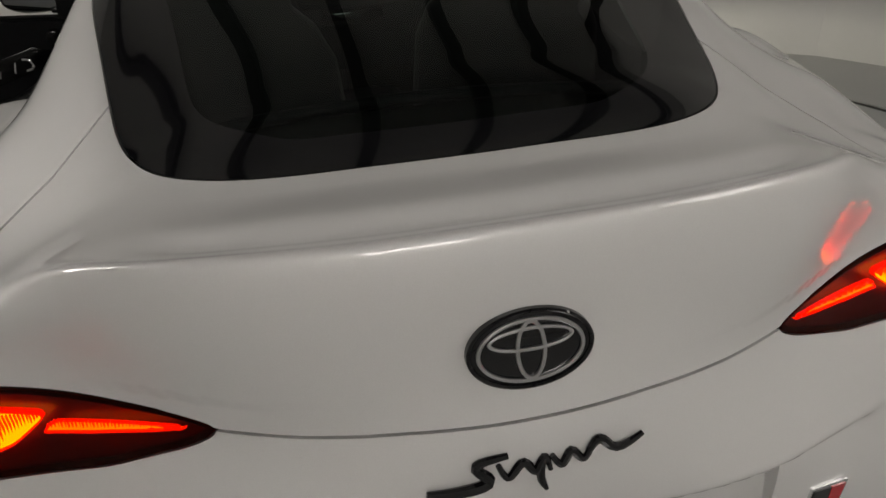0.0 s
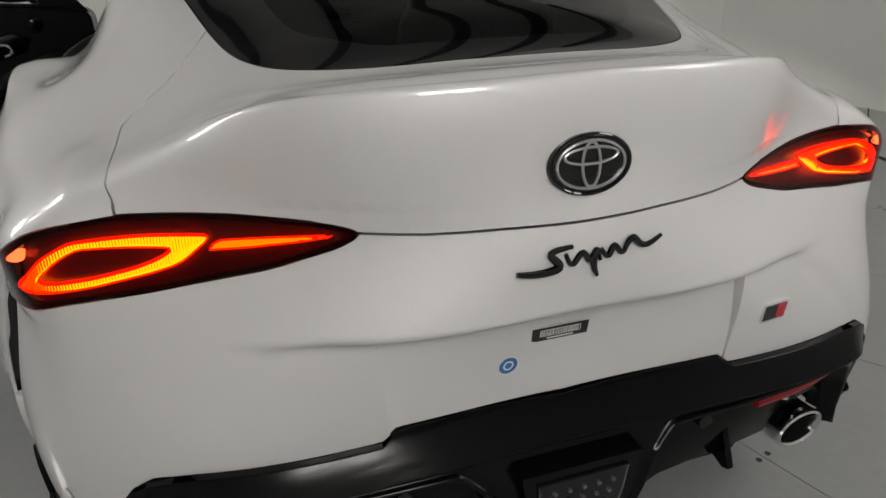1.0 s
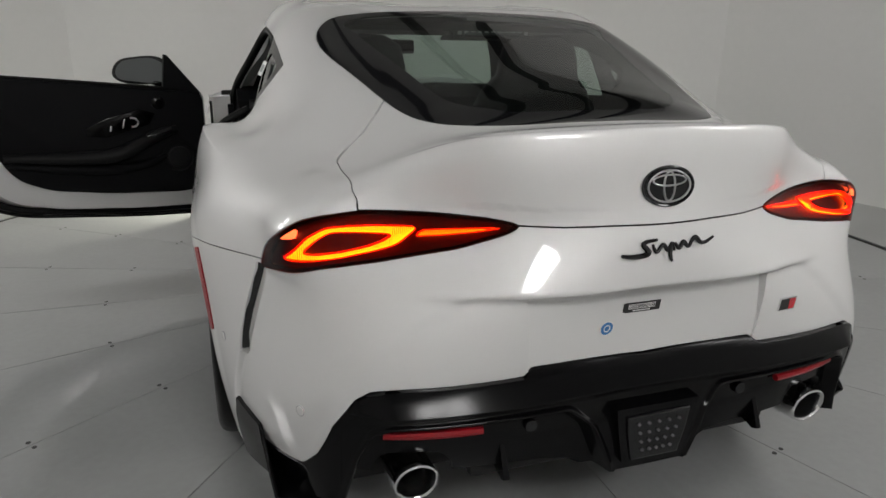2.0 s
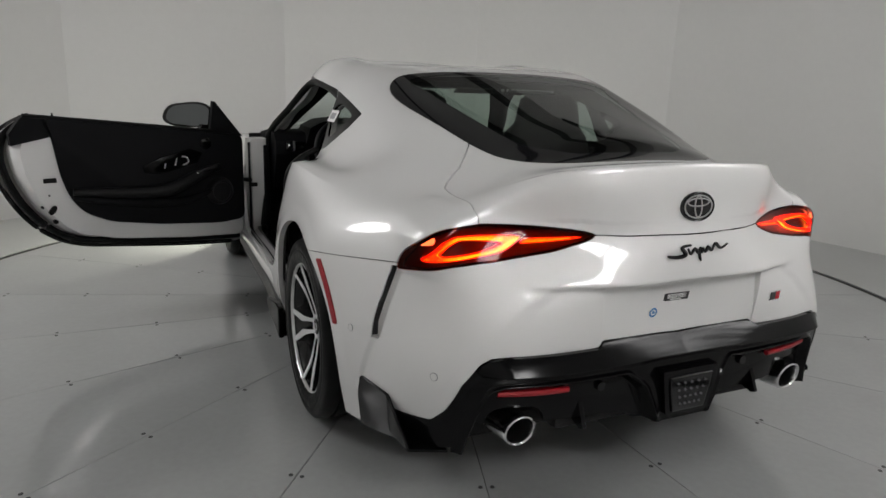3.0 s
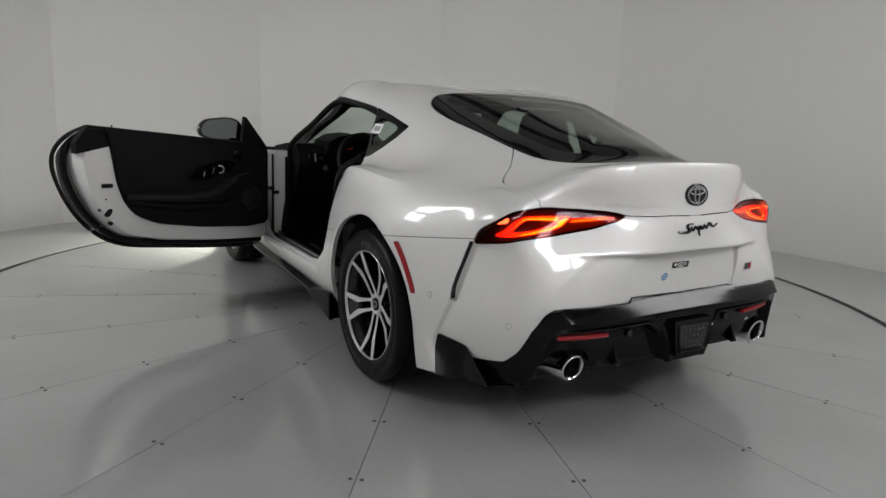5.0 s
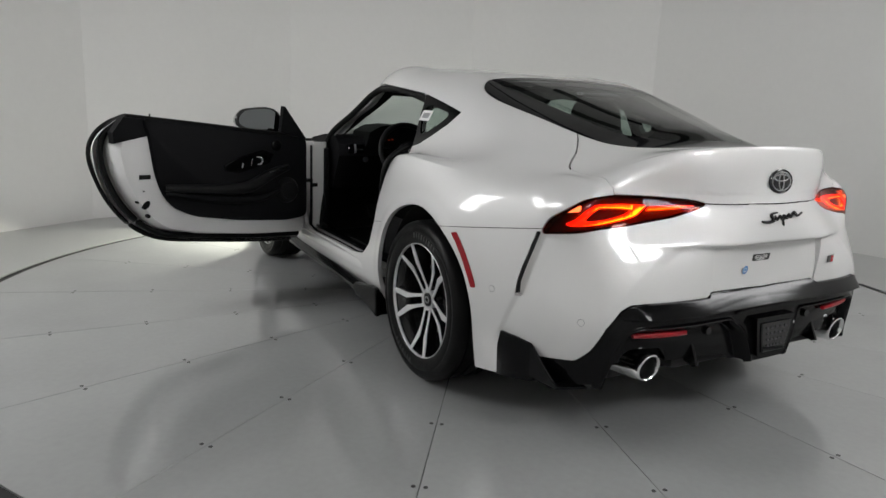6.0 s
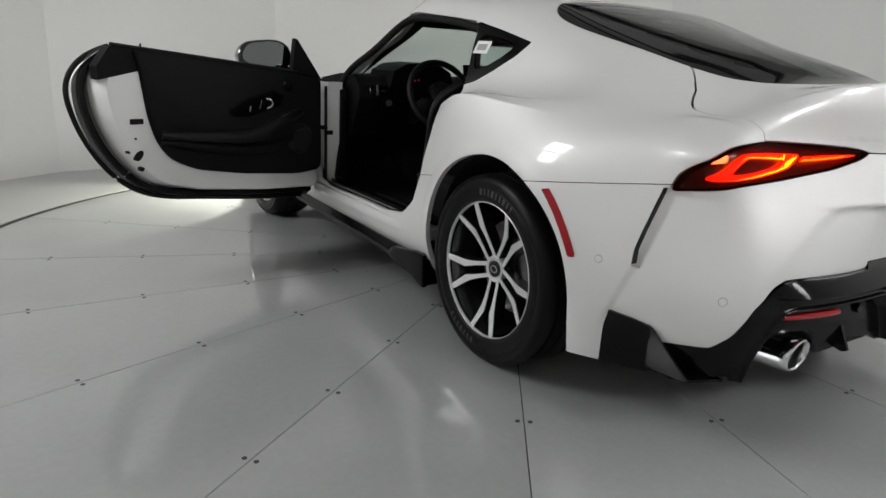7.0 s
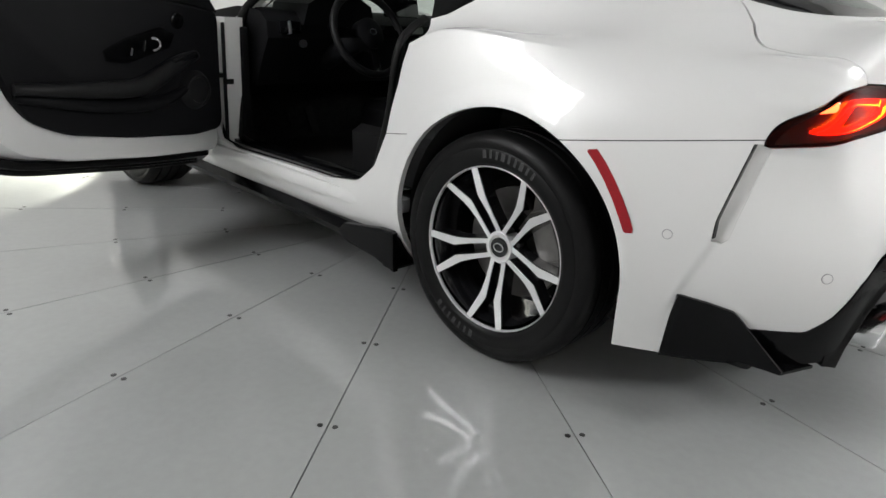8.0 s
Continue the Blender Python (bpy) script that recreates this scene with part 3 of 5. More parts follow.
def black(w, y, z):
    """Lower black valance, behind the flap."""
    return np.where(y > -0.60, 1.0, inside(w, z, BLACKLINE))


def side_seam(w, y, z):
    """Negative below the joint of the rear bumper and the wings."""
    s = np.where(y > -0.64, 0.6905 - 0.134 * (y + 0.225), 0.746 + 0.9 * (-0.64 - y))
    return z - s


def side_open(w, y, z):
    return np.where(w < 0.5, 1.0, inside(y, z, SIDE_OPEN))


def dlo(w, y, z):
    return np.where(w < 0.5, 1.0, inside(y, z, DLO))


def quarter(w, y, z):
    return np.where(w < 0.5, 1.0, inside(y, z, QUARTER))


def windscreen(w, y, z):
    """Region between the cowl and the front edge of the roof."""
    pillar = 0.70 - 0.235 * (z - 0.90) / 0.32 - w
    cowl = 1.93 - 0.62 * w * w - y
    roof = y - (1.10 - 0.12 * w * w)
    return -np.minimum(np.minimum(pillar, cowl), np.minimum(roof, z - 0.885))


GAP = 0.0018
REAR_ARCH, FRONT_ARCH = arch(-0.02, 0.355, 0.384), arch(2.47, 0.335, 0.372)

car = tagged(new("sports_car"), "pearl-white two-door sports coupe with black lower trim, driver's door open", "car")
solid = SHELL.drop(REAR_ARCH).drop(FRONT_ARCH)
pane_rear = solid.keep(rear_glass)
solid = solid.drop(lambda w, y, z: rear_glass(w, y, z) - 0.003)
pane_front = solid.keep(windscreen)
solid = solid.drop(lambda w, y, z: windscreen(w, y, z) - 0.003)
lens = solid.keep(lamp)
lensless = solid.drop(lambda w, y, z: lamp(w, y, z) - 0.002)
slit = lambda z: np.where(z > .885, .0010, GAP)
lid = lensless.keep(lambda w, y, z: hatch(w, y, z) + slit(z))
rest = lensless.drop(lambda w, y, z: hatch(w, y, z) - slit(z))
valance = rest.keep(lambda w, y, z: black(w, y, z) + 0.001)
rest = rest.drop(black)
rearward = rest.keep(lambda w, y, z: y - 0.20)
forward = rest.drop(lambda w, y, z: y - 0.20)
bumper = rearward.keep(lambda w, y, z: np.maximum(side_seam(w, y, z) + GAP * 0.7, y + 0.10))
wing = rearward.drop(lambda w, y, z: np.maximum(side_seam(w, y, z) - GAP * 0.7, y + 0.10))
vent = bumper.keep(lambda w, y, z: np.where(w < 0.7, 1.0, inside(y, z, VENT)))
bumper = bumper.drop(lambda w, y, z: np.where(w < 0.7, 1.0, inside(y, z, VENT)))
bumper = both(bumper.drop(ledge), sink_plate(bumper.keep(ledge)))
# fore part: left side has the door open, right side shut
flank = both(wing, forward)
left_body = flank.drop(side_open).drop(quarter)
door_right = flank.keep(lambda w, y, z: np.maximum(side_open(w, y, z) + GAP, -dlo(w, y, z)))
right_body = flank.drop(lambda w, y, z: side_open(w, y, z) - GAP).drop(dlo)
show("body_shell", left_body, PAINT, car, "pearl-white painted roof, wings and bonnet", sides=(-1,), depth=0.020)
show("body_shell", right_body, PAINT, car, "pearl-white painted roof, wings and bonnet", sides=(1,), depth=0.03)
show("side_door", door_right, PAINT, car, "closed pearl-white door", sides=(1,), depth=0.03)
tailgate = show("tailgate", lid, PAINT, car, "pearl-white tailgate with a ducktail lip", depth=0.02, one=True)
rear_bumper = show("rear_bumper", bumper, PAINT, car, "pearl-white rear bumper", depth=0.036, one=True)

# joint of the sill and the wing, between the door opening and the wheel arch
for side in (-1, 1):
    joint = []
    for t in (0, .25, .5, .75, 1):
        jy, jz = .452 - .115 * t - .01, .597 + .018 * t
        near = np.argsort((SHELL.v[:, 1] - jy) ** 2 + (SHELL.v[:, 2] - jz) ** 2 + (SHELL.v[:, 0] < .7))[:4]
        joint.append((side * SHELL.v[near, 0].mean(), jy, jz))
    part("panel_joint", tube_bm(joint, .0011, seg=6), SEAL, car, "thin dark joint between wing and sill")

# panes with black printed borders
def printed(w, y, z):
    """Negative in the black border, broad along the sides and at the foot."""
    wide = .035 + .085 * step(.18, .40, w) * step(.24, .05, y) + .03 * step(-.45, -.6, y)
    return -(inside(w, y, REAR_GLASS) + wide)


frit = pane_rear.keep(printed)
clear = pane_rear.drop(printed)
window = show("rear_window", clear, PANE, tailgate, "dark tinted rear window glass", depth=0, one=True)
show("window_border", frit, GLOSS, tailgate, "black printed border of the rear window", depth=0.006, one=True)
show("windscreen", pane_front.moved(-0.003), CLEARPANE, car, "clear windscreen", depth=0, one=True)
for side, base in ((-1, flank.keep(quarter)), (1, flank.keep(quarter))):
    size = 1.0 if side < 0 else 0.5
    lit = [(.35 + (a - .35) * size, 1.07 + (b - 1.07) * size) for a, b in QUARTER_PANE]
    surround = base.drop(lambda w, y, z: inside(y, z, lit))
    q = show("quarter_window", surround, TRIM, car, "black quarter window surround", sides=(side,), depth=0.03)[0]
    show("pane", base.keep(lambda w, y, z: inside(y, z, lit)).moved(-0.004), CLEARPANE, q, "small clear quarter pane", sides=(side,), depth=0)
side_pane = flank.keep(lambda w, y, z: np.maximum(dlo(w, y, z), -quarter(w, y, z)))
show("side_window", side_pane.moved(-0.006), CLEARPANE, car, "clear side window glass", sides=(1,), depth=0)

# dark lining inside the shell
lining = SHELL.keep(lambda w, y, z: 0.36 - z).keep(lambda w, y, z: y - 1.75).drop(rear_glass).drop(windscreen).keep(lambda w, y, z: -0.80 - y)
lining = lining.drop(arch(-.02, .35, .44)).drop(arch(2.47, .335, .44)).moved(-0.036)
show("headlining", lining.drop(side_open).drop(quarter), INNER, car, "black cabin lining", sides=(-1,), depth=0)
show("headlining", lining.drop(lambda w, y, z: dlo(w, y, z) + .03), INNER, car, "black cabin lining", sides=(1,), depth=0)

# unlit brake lamp behind the top of the rear window
part("high_brake_lamp", box_bm(.27, .040, .016, pose(.01, .072, 1.2065, 14), bevel=.004), TRIM, tailgate, "slim black high brake lamp inside the glass")
for k in range(11):
    part("brake_lamp_cell", box_bm(.0125, .006, .011, pose(-.105 + .023 * k, .049, 1.2105, 14), bevel=.001), LAMPCLEAR, tailgate, "clear cell of the high brake lamp")

# tail lamps
def facing_aft(shell, forward=0.0):
    """The same skin with its edges running straight along the car, set forward by some metres."""
    forward = forward * (1 + 2.6 * step(.66, .75, shell.v[:, 0]))
    return Shell(shell.v + np.stack([0 * forward, forward, 0 * forward], axis=1), np.tile((0.0, -1.0, 0.0), (len(shell.v), 1)), shell.f)


def guide_blades(side, places, outer, inner):
    """Thin upright blades, added across a lit channel to hide its core from the side."""
    blades = []
    skin = lens.moved(-.006).v
    zs = np.arange(.755, .850, .0006)
    for w in places:
        here = np.full(zs.shape, w)
        d = inside(here, zs, outer)
        if inner is not None:
            d = np.maximum(d, -inside(here, zs, inner))
        lit = d < -.0012
        edge = np.flatnonzero(np.diff(np.concatenate([[0], lit.astype(int), [0]])))
        for a, b in zip(edge[::2], edge[1::2]):
            z0, z1 = zs[a], zs[b - 1]
            if z1 - z0 < .002:
                continue
            y0 = skin[np.argsort((skin[:, 0] - w) ** 2 + (skin[:, 2] - (z0 + z1) / 2) ** 2)[:3], 1].mean()
            deep = .0042 * (1 + 2.2 * float(step(.66, .75, w)))
            blades.append(box_bm(.0003, deep, z1 - z0, pose(side * w, y0 - .0007 + deep / 2, (z0 + z1) / 2)))
    return join_bm(*blades)


for side in (-1, 1):
    unit = show("tail_lamp", lens.moved(-0.022), LAMPBED, car, "lit red tail lamp with a looped light guide", sides=(side,), depth=0)[0]
    show("lens", lens.moved(0.001), LENSRED, unit, "dark red glossy lens", sides=(side,), depth=0.004)
    ring = lens.keep(lambda w, y, z: np.maximum(inside(w, z, LOOP_OUT), -inside(w, z, LOOP_IN)))
    channel = lambda w, y, z: np.maximum(inside(w, z, LOOP_OUT), -inside(w, z, LOOP_IN)) + .0014
    bar = lens.keep(lambda w, y, z: inside(w, z, BAR))
    groove = lambda w, y, z: inside(w, z, BAR) + .0012
    guide = show("light_guide", facing_aft(ring.drop(channel).moved(-.006)), GUIDE, unit, "glowing red looped light guide", sides=(side,), depth=.009)[0]
    show("guide_core", facing_aft(ring.keep(channel).moved(-.006), .0035), GUIDECORE, guide, "bright amber core deep in the looped guide", sides=(side,), depth=0)
    strip = show("light_bar", facing_aft(bar.drop(groove).moved(-.006)), GUIDE, unit, "glowing red light bar", sides=(side,), depth=.004)[0]
    show("bar_core", facing_aft(bar.keep(groove).moved(-.006), .0035), GUIDEBAR, strip, "bright amber core of the light bar", sides=(side,), depth=0)
    # added blades, no part of the lamp: the core shows less from the side
    tagged(part("guide_blades", guide_blades(side, np.arange(.500, .762, .0040), LOOP_OUT, LOOP_IN), GUIDE, guide, "fine red blades added to hide the guide's core from the side"), kind="stuff")
    tagged(part("bar_blades", guide_blades(side, np.arange(.342, .500, .0040), BAR, None), GUIDE, strip, "fine red blades added to hide the bar's core from the side"), kind="stuff")
    show("side_marker", lens.keep(lambda w, y, z: inside(w, z, MARKER)).moved(-.005), MARKGLOW, unit, "glowing corner marker", sides=(side,), depth=.006)
    show("lamp_edge", lens.keep(lambda w, y, z: -(inside(w, z, LAMP) + 0.006)).moved(-0.003), GLOSS, unit, "black lamp rim", sides=(side,), depth=0.01)
    # slot ramps out towards the rear, its front wall is black
    ramp = Shell(vent.v - (vent.n / np.linalg.norm(vent.n, axis=1)[:, None]) * (0.017 * step(-0.022, 0.008, vent.v[:, 1] + 0.600 + 0.15 * (vent.v[:, 2] - .52)))[:, None], vent.n, vent.f)
    show("air_slot", ramp, PAINT, rear_bumper, "painted ramp of the bumper slot", sides=(side,), depth=0)
    wall_z = np.linspace(.518, .735, 12)
    wall_y = np.interp(wall_z, (.512, .56, .735), (-.582, -.582, -.615)) - .0015
    hide = []
    for wy, wz in zip(wall_y, wall_z):
        near = np.argmin((SHELL.v[:, 1] - wy) ** 2 + (SHELL.v[:, 2] - wz) ** 2 + (SHELL.v[:, 0] < .7))
        hide.append((SHELL.v[near, 0], wy, wz))
    bm = bmesh.new()
    strip_v = [[bm.verts.new((side * (w + dx), wy + dy, wz)) for dx, dy in ((-.004, 0), (-.020, 0), (-.020, .003), (-.004, .003))] for w, wy, wz in hide]
    for p, q in zip(strip_v, strip_v[1:]):
        for i in range(4):
            bm.faces.new((p[i], p[(i + 1) % 4], q[(i + 1) % 4], q[i]))
    part("slot_wall", bm, GLOSS, rear_bumper, "black slot beside the bumper corner")
    mk = bumper.keep(lambda w, y, z: np.where(w < 0.7, 1.0, inside(y, z, MARKLAMP)))
    show("side_reflector", mk.moved(0.003), REFLECTOR, rear_bumper, "curved red side reflector", sides=(side,), depth=0.004)

# black valance: clipped skin, then a moulded band across it
SUNK = fillet([(.072, .20), (.104, .30), (.150, .41), (.196, .447), (.58, .447), (.615, .435), (.640, .38), (.685, .20)], .012)
TAIL_GRID = SHELL.v.reshape(330, 260, 3)[150:, 5:110]


def valance_base(w, z):
    """The tail's smooth outer surface at the valance, along the car."""
    w, z = np.asarray(w, dtype=float), np.asarray(z, dtype=float)
    lines = [(np.interp(w, TAIL_GRID[::-1, j, 0], TAIL_GRID[::-1, j, 1]), np.interp(w, TAIL_GRID[::-1, j, 0], TAIL_GRID[::-1, j, 2])) for j in range(0, 105, 3)]
    out = lines[0][0].copy() if w.ndim else np.array(lines[0][0])
    for (y0, z0), (y1, z1) in zip(lines, lines[1:]):
        t = np.clip((z - z0) / np.maximum(z1 - z0, 1e-6), 0, 1)
        out = np.where(z >= z0, y0 + t * (y1 - y0), out)
    return out


def valance_top(w):
    return np.interp(w, (0, .276, .302, .58, .625, .66), (.543, .5525, .5355, .5355, .526, .507))


def valance_rise(w, z):
    """How far the moulding stands out: sloped band, crease, undercut, ridge round the sunk panels, middle housing."""
    zc = 0.492
    k = 1 - step(.57, .675, w)
    t = np.clip((.548 - z) / (.548 - zc), 0, 1)
    upper = .003 * (1 - k) + k * (-.002 + .046 * t ** .8)
    under = np.interp(zc - z, (0, .003, .010, .030, .3), (.044, .040, .012, .006, .006)) * k + .003 * (1 - k)
    out = np.where(z > zc, upper, under)
    d = inside(w, z, SUNK)
    out = out + .009 * np.exp(-((d - .006) / .006) ** 2) - .030 * step(.0, -.016, d)
    out = out + .012 * step(.475, .42, z) * step(.20, .12, w) * step(-.004, .004, d)
    return out


def valance_y(w, z):
    return valance_base(w, z) - valance_rise(w, z)


VALANCE_OUT = [(-.2, .60), (.75, .60), (.75, .245), (.662, .245), (.640, .325), (.26, .325), (.190, .318), (.150, .298), (.10, .294), (-.2, .294)]


PIPE_CUT = fillet([(.435, .15), (.445, .345), (.47, .374), (.585, .374), (.610, .345), (.622, .15)], .02)


def valance_shell():
    ws = np.concatenate([np.linspace(0, .10, 12, endpoint=False), np.linspace(.10, .23, 52, endpoint=False), np.linspace(.23, .57, 60, endpoint=False), np.linspace(.57, .70, 46)])
    ts = np.concatenate([np.linspace(0, .055, 26, endpoint=False), np.linspace(.055, .125, 36, endpoint=False), np.linspace(.125, .345, 60)])
    w, t = np.meshgrid(ws, ts, indexing="ij")
    z = valance_top(w) - t * (valance_top(w) - .20) / .345
    z = np.where(t < .055, valance_top(w) - (valance_top(w) - .487) * t / .055, .487 - (.487 - .20) * (t - .055) / .29)
    g = np.stack([w, valance_y(w, z), z], axis=-1)
    lip = g[:, :1] + np.array((0, .055, -.002))
    g = np.concatenate([lip, g], axis=1)
    w = g[..., 0]
    n = np.cross(np.gradient(g, axis=0), np.gradient(g, axis=1))
    n /= np.maximum(np.linalg.norm(n, axis=2)[..., None], 1e-12)
    if n[20, 10, 1] > 0:
        n = -n
    n[0, :, 0] = 0
    i = np.arange(w.size).reshape(w.shape)
    a, b, c, d = i[:-1, :-1].ravel(), i[1:, :-1].ravel(), i[1:, 1:].ravel(), i[:-1, 1:].ravel()
    f = np.concatenate([np.stack([a, b, c], 1), np.stack([a, c, d], 1)])
    v, n = g.reshape(-1, 3), n.reshape(-1, 3)
    fn = np.cross(v[f[:, 1]] - v[f[:, 0]], v[f[:, 2]] - v[f[:, 0]])
    flip = (fn * n[f[:, 0]]).sum(1) < 0
    f[flip] = f[flip][:, ::-1]
    return Shell(v, n, f)


moulding = valance_shell().keep(lambda w, y, z: np.maximum(inside(w, z, VALANCE_OUT), inside(w, z, BLACKLINE) + .0005)).drop(lambda w, y, z: inside(w, z, PIPE_CUT))
rear_valance = show("rear_valance", moulding, TRIM, car, "satin black lower rear valance with a creased band", depth=0.03, one=True)
outer = valance.drop(lambda w, y, z: inside(w, z, SUNK)).drop(lambda w, y, z: w - .672)
show("valance_corner", outer.moved(0.004), TRIM, rear_valance, "black corner of the valance", depth=0.05)
FLAP = [(-.503, .16), (-.533, .372), (-.60, .366), (-.652, .356), (-.652, .16)]
flap = SHELL.keep(lambda w, y, z: np.where(w < 0.7, 1.0, inside(y, z, FLAP)))
for side in (-1, 1):
    flap_ob = show("side_flap", flap.moved(0.010), TRIM, car, "black flap behind the rear wheel", sides=(side,), depth=0.016)[0]
    # winglet: the flap runs on straight back while the bumper curves in behind it
    strip = SHELL.v[(np.abs(SHELL.v[:, 1] + .652) < .02) & (SHELL.v[:, 0] > .7)]
    lean = np.polyfit(strip[:, 2], strip[:, 0], 2)
    out = lambda y, z: float(np.polyval(lean, z)) + .0115 - .05 * max(0.0, -.652 - y)
    top = lambda y: float(np.interp(-y, (.646, .655, .668, .752, .778), (.3575, .3545, .346, .268, .246)))
    foot = lambda y: float(np.interp(-y, (.646, .778), (.232, .238)))
    columns = [-.646 - .132 * k / 22 for k in range(23)]
    bm = bmesh.new()
    grid = []
    for dx in (0.0, -.009):
        grid.append([[bm.verts.new((side * (out(y, z) + dx), y, z)) for z in np.linspace(foot(y), top(y), 7)] for y in columns])
    for skin in grid:
        for p, q in zip(skin, skin[1:]):
            for k in range(6):
                bm.faces.new((p[k], q[k], q[k + 1], p[k + 1]))
    for k in (0, 6):
        for i in range(len(columns) - 1):
            bm.faces.new((grid[0][i][k], grid[0][i + 1][k], grid[1][i + 1][k], grid[1][i][k]))
    for i in (0, -1):
        for k in range(6):
            bm.faces.new((grid[0][i][k], grid[0][i][k + 1], grid[1][i][k + 1], grid[1][i][k]))
    bmesh.ops.recalc_face_normals(bm, faces=bm.faces)
    part("winglet", bm, TRIM, flap_ob, "thin black winglet at the end of the flap")
    part("winglet_lip", tube_bm([(side * (out(y, top(y)) - .004), y, top(y)) for y in columns[2:]], .0026, seg=8, per=0), GLOSS, flap_ob, "glossy rolled lip of the winglet", smooth=True)
    # floor of the pocket between the winglet and the bumper
    tray = [(.70, -.62), (out(-.65, .24) - .006, -.62), (out(-.65, .24) - .006, -.66), (out(-.775, .24) - .006, -.775), (.70, -.815)]
    part("winglet_tray", prism_bm([(side * x, y) for x, y in tray], .008, pose(0, 0, .234), bevel=.002), TRIM, flap_ob, "black floor behind the winglet")

# ---- lower rear details ----
CENTRE = [(-.104, .455), (.104, .455), (.097, .41), (.080, .322), (.066, .310), (-.066, .310), (-.080, .322), (-.097, .41)]
m_rear = Matrix(((1, 0, 0, 0), (0, 0, 1, -.984), (0, 1, 0, 0), (0, 0, 0, 1)))
part("centre_housing", prism_bm(CENTRE, 0.06, m_rear, bevel=0.008), TRIM, rear_valance, "black box between the exhaust tips")
PLATE = [(-.080, .436), (.080, .436), (.075, .39), (.060, .326), (-.060, .326), (-.075, .39)]
fog = part("fog_lamp", prism_bm(PLATE, 0.012, Matrix(((1, 0, 0, 0), (0, 0, -1, -.978), (0, 1, 0, 0), (0, 0, 0, 1))), bevel=0.004), GLOSS, rear_valance, "black fog lamp panel with small clear domes")
for r in range(4):
    for c in range(5):
        half = 0.051 - 0.005 * r
        x, z = -half + 2 * half * c / 4, 0.416 - 0.022 * r
        part("led_dome", cyl_bm(0.0045, 0.006, pose(x, -.991, z, 90), seg=10, r2=0.0035), LED, fog)
for side in (-1, 1):
    fin = [(-.86, .40), (-.905, .395), (-.945, .305), (-.930, .298), (-.86, .315)]
    part("fin", prism_bm(fin, 0.014, Matrix(((0, 0, 1, side * .335 - .007), (1, 0, 0, 0), (0, 1, 0, 0), (0, 0, 0, 1))), bevel=0.003), TRIM, rear_valance, "small black diffuser fin")
    refl = [(side * (.385 + .205 * t), float(valance_base(np.array(.385 + .205 * t), np.array(.42))) + .012, .4225 + .003 * t) for t in (0, .25, .5, .75, 1)]
    part("bumper_reflector", tube_bm(refl, lambda t: 0.0085 + 0.002 * math.sin(math.pi * t), seg=8), REFLECTOR, rear_valance, "long red reflector", smooth=True)
    part("parking_sensor", cyl_bm(0.014, 0.010, pose(side * .275, float(valance_base(np.array(.275), np.array(.415))) + .018, .415, 90), seg=20, bevel=0.002), GLOSS, rear_valance, "round black parking sensor")
    # exhaust tip
    tip = lathe_bm([(.034, -.10), (.0345, -.012), (.0365, .002), (.040, .006), (.0435, .003), (.0450, -.004), (.0440, -.02), (.0430, -.17), (.034, -.17), (.034, -.10)], pose(side * .525, -.905, .313, 84) @ Matrix.Diagonal((1.12, 1.12, 1, 1)), seg=48)
    bmesh.ops.transform(tip, matrix=Matrix(((1, 0, 0, 0), (0, 1, -.28, .28 * .313), (0, 0, 1, 0), (0, 0, 0, 1))), verts=tip.verts)
    ex = part("exhaust_tip", tip, CHROME, car, "polished round exhaust tip", smooth=True)
    part("exhaust_bore", cyl_bm(0.0375, 0.01, pose(side * .525, -.80, .316, 90), seg=32), CAVITY, ex, "dark inside of the exhaust")
    part("exhaust_pipe", tube_bm([(side * .527, -.76, .314), (side * .52, -.6, .32), (side * .47, -.45, .31)], 0.038, seg=16), IRON, ex, smooth=True)
    # round sensors in the bumper
    for px, py, pz, nx, ny in ((.886, -.492, .516, .95, -.30), (.7435, -.8005, .466, .80, -.60)):
        near = np.argmin(((SHELL.v - np.array((px, py, pz))) ** 2).sum(1))
        px, py, pz = SHELL.v[near]
        nx, ny = SHELL.n[near][:2]
        mm = Matrix.Translation((side * px, py, pz)) @ Vector((side * nx, ny, 0)).to_track_quat("Z", "Y").to_matrix().to_4x4()
        sens = part("bumper_sensor", cyl_bm(0.0105, 0.004, mm, seg=24, bevel=0.001), PAINT, rear_bumper, "round painted parking sensor", smooth=True)
        part("sensor_ring", lathe_bm([(.0105, .0012), (.0120, .0012), (.0120, -.003), (.0105, -.003)], mm, seg=24, closed=True), GREYINK, sens, "dark sensor ring")
    part("headlamp", tube_bm([(side * .585, 3.345, .555), (side * .680, 3.265, .590), (side * .745, 3.165, .615)], lambda t: 0.030, seg=12, flat=0.7), HEADLED, car, "lit headlamp", smooth=True)
    # unseen glowing tube, added to brighten the floor beside the front wheel
    part("corner_fill_light", tube_bm([(side * .790, 3.10, .600), (side * .812, 3.05, .606), (side * .828, 3.00, .612)], .022, seg=10), CORNERFILL, car, "added glowing tube at the front corner that lights the floor", smooth=True)
    # sill skirt with flare before the rear wheel
    prof = [(.80, .185), (.895, .195), (.915, .205), (.918, .225), (.900, .255), (.80, .27)]
    secs = []
    for y, dx, dz in ((2.03, -.045, .02), (1.85, -.03, .01), (1.5, -.025, .005), (1.0, -.02, 0), (.75, -.008, .0), (.60, .008, .005), (.50, .014, .012)):
        secs.append([(side * (x + dx), y, z + dz) for x, z in prof])
    part("side_skirt", loft_bm(secs), TRIM, car, "black side skirt", smooth=True)
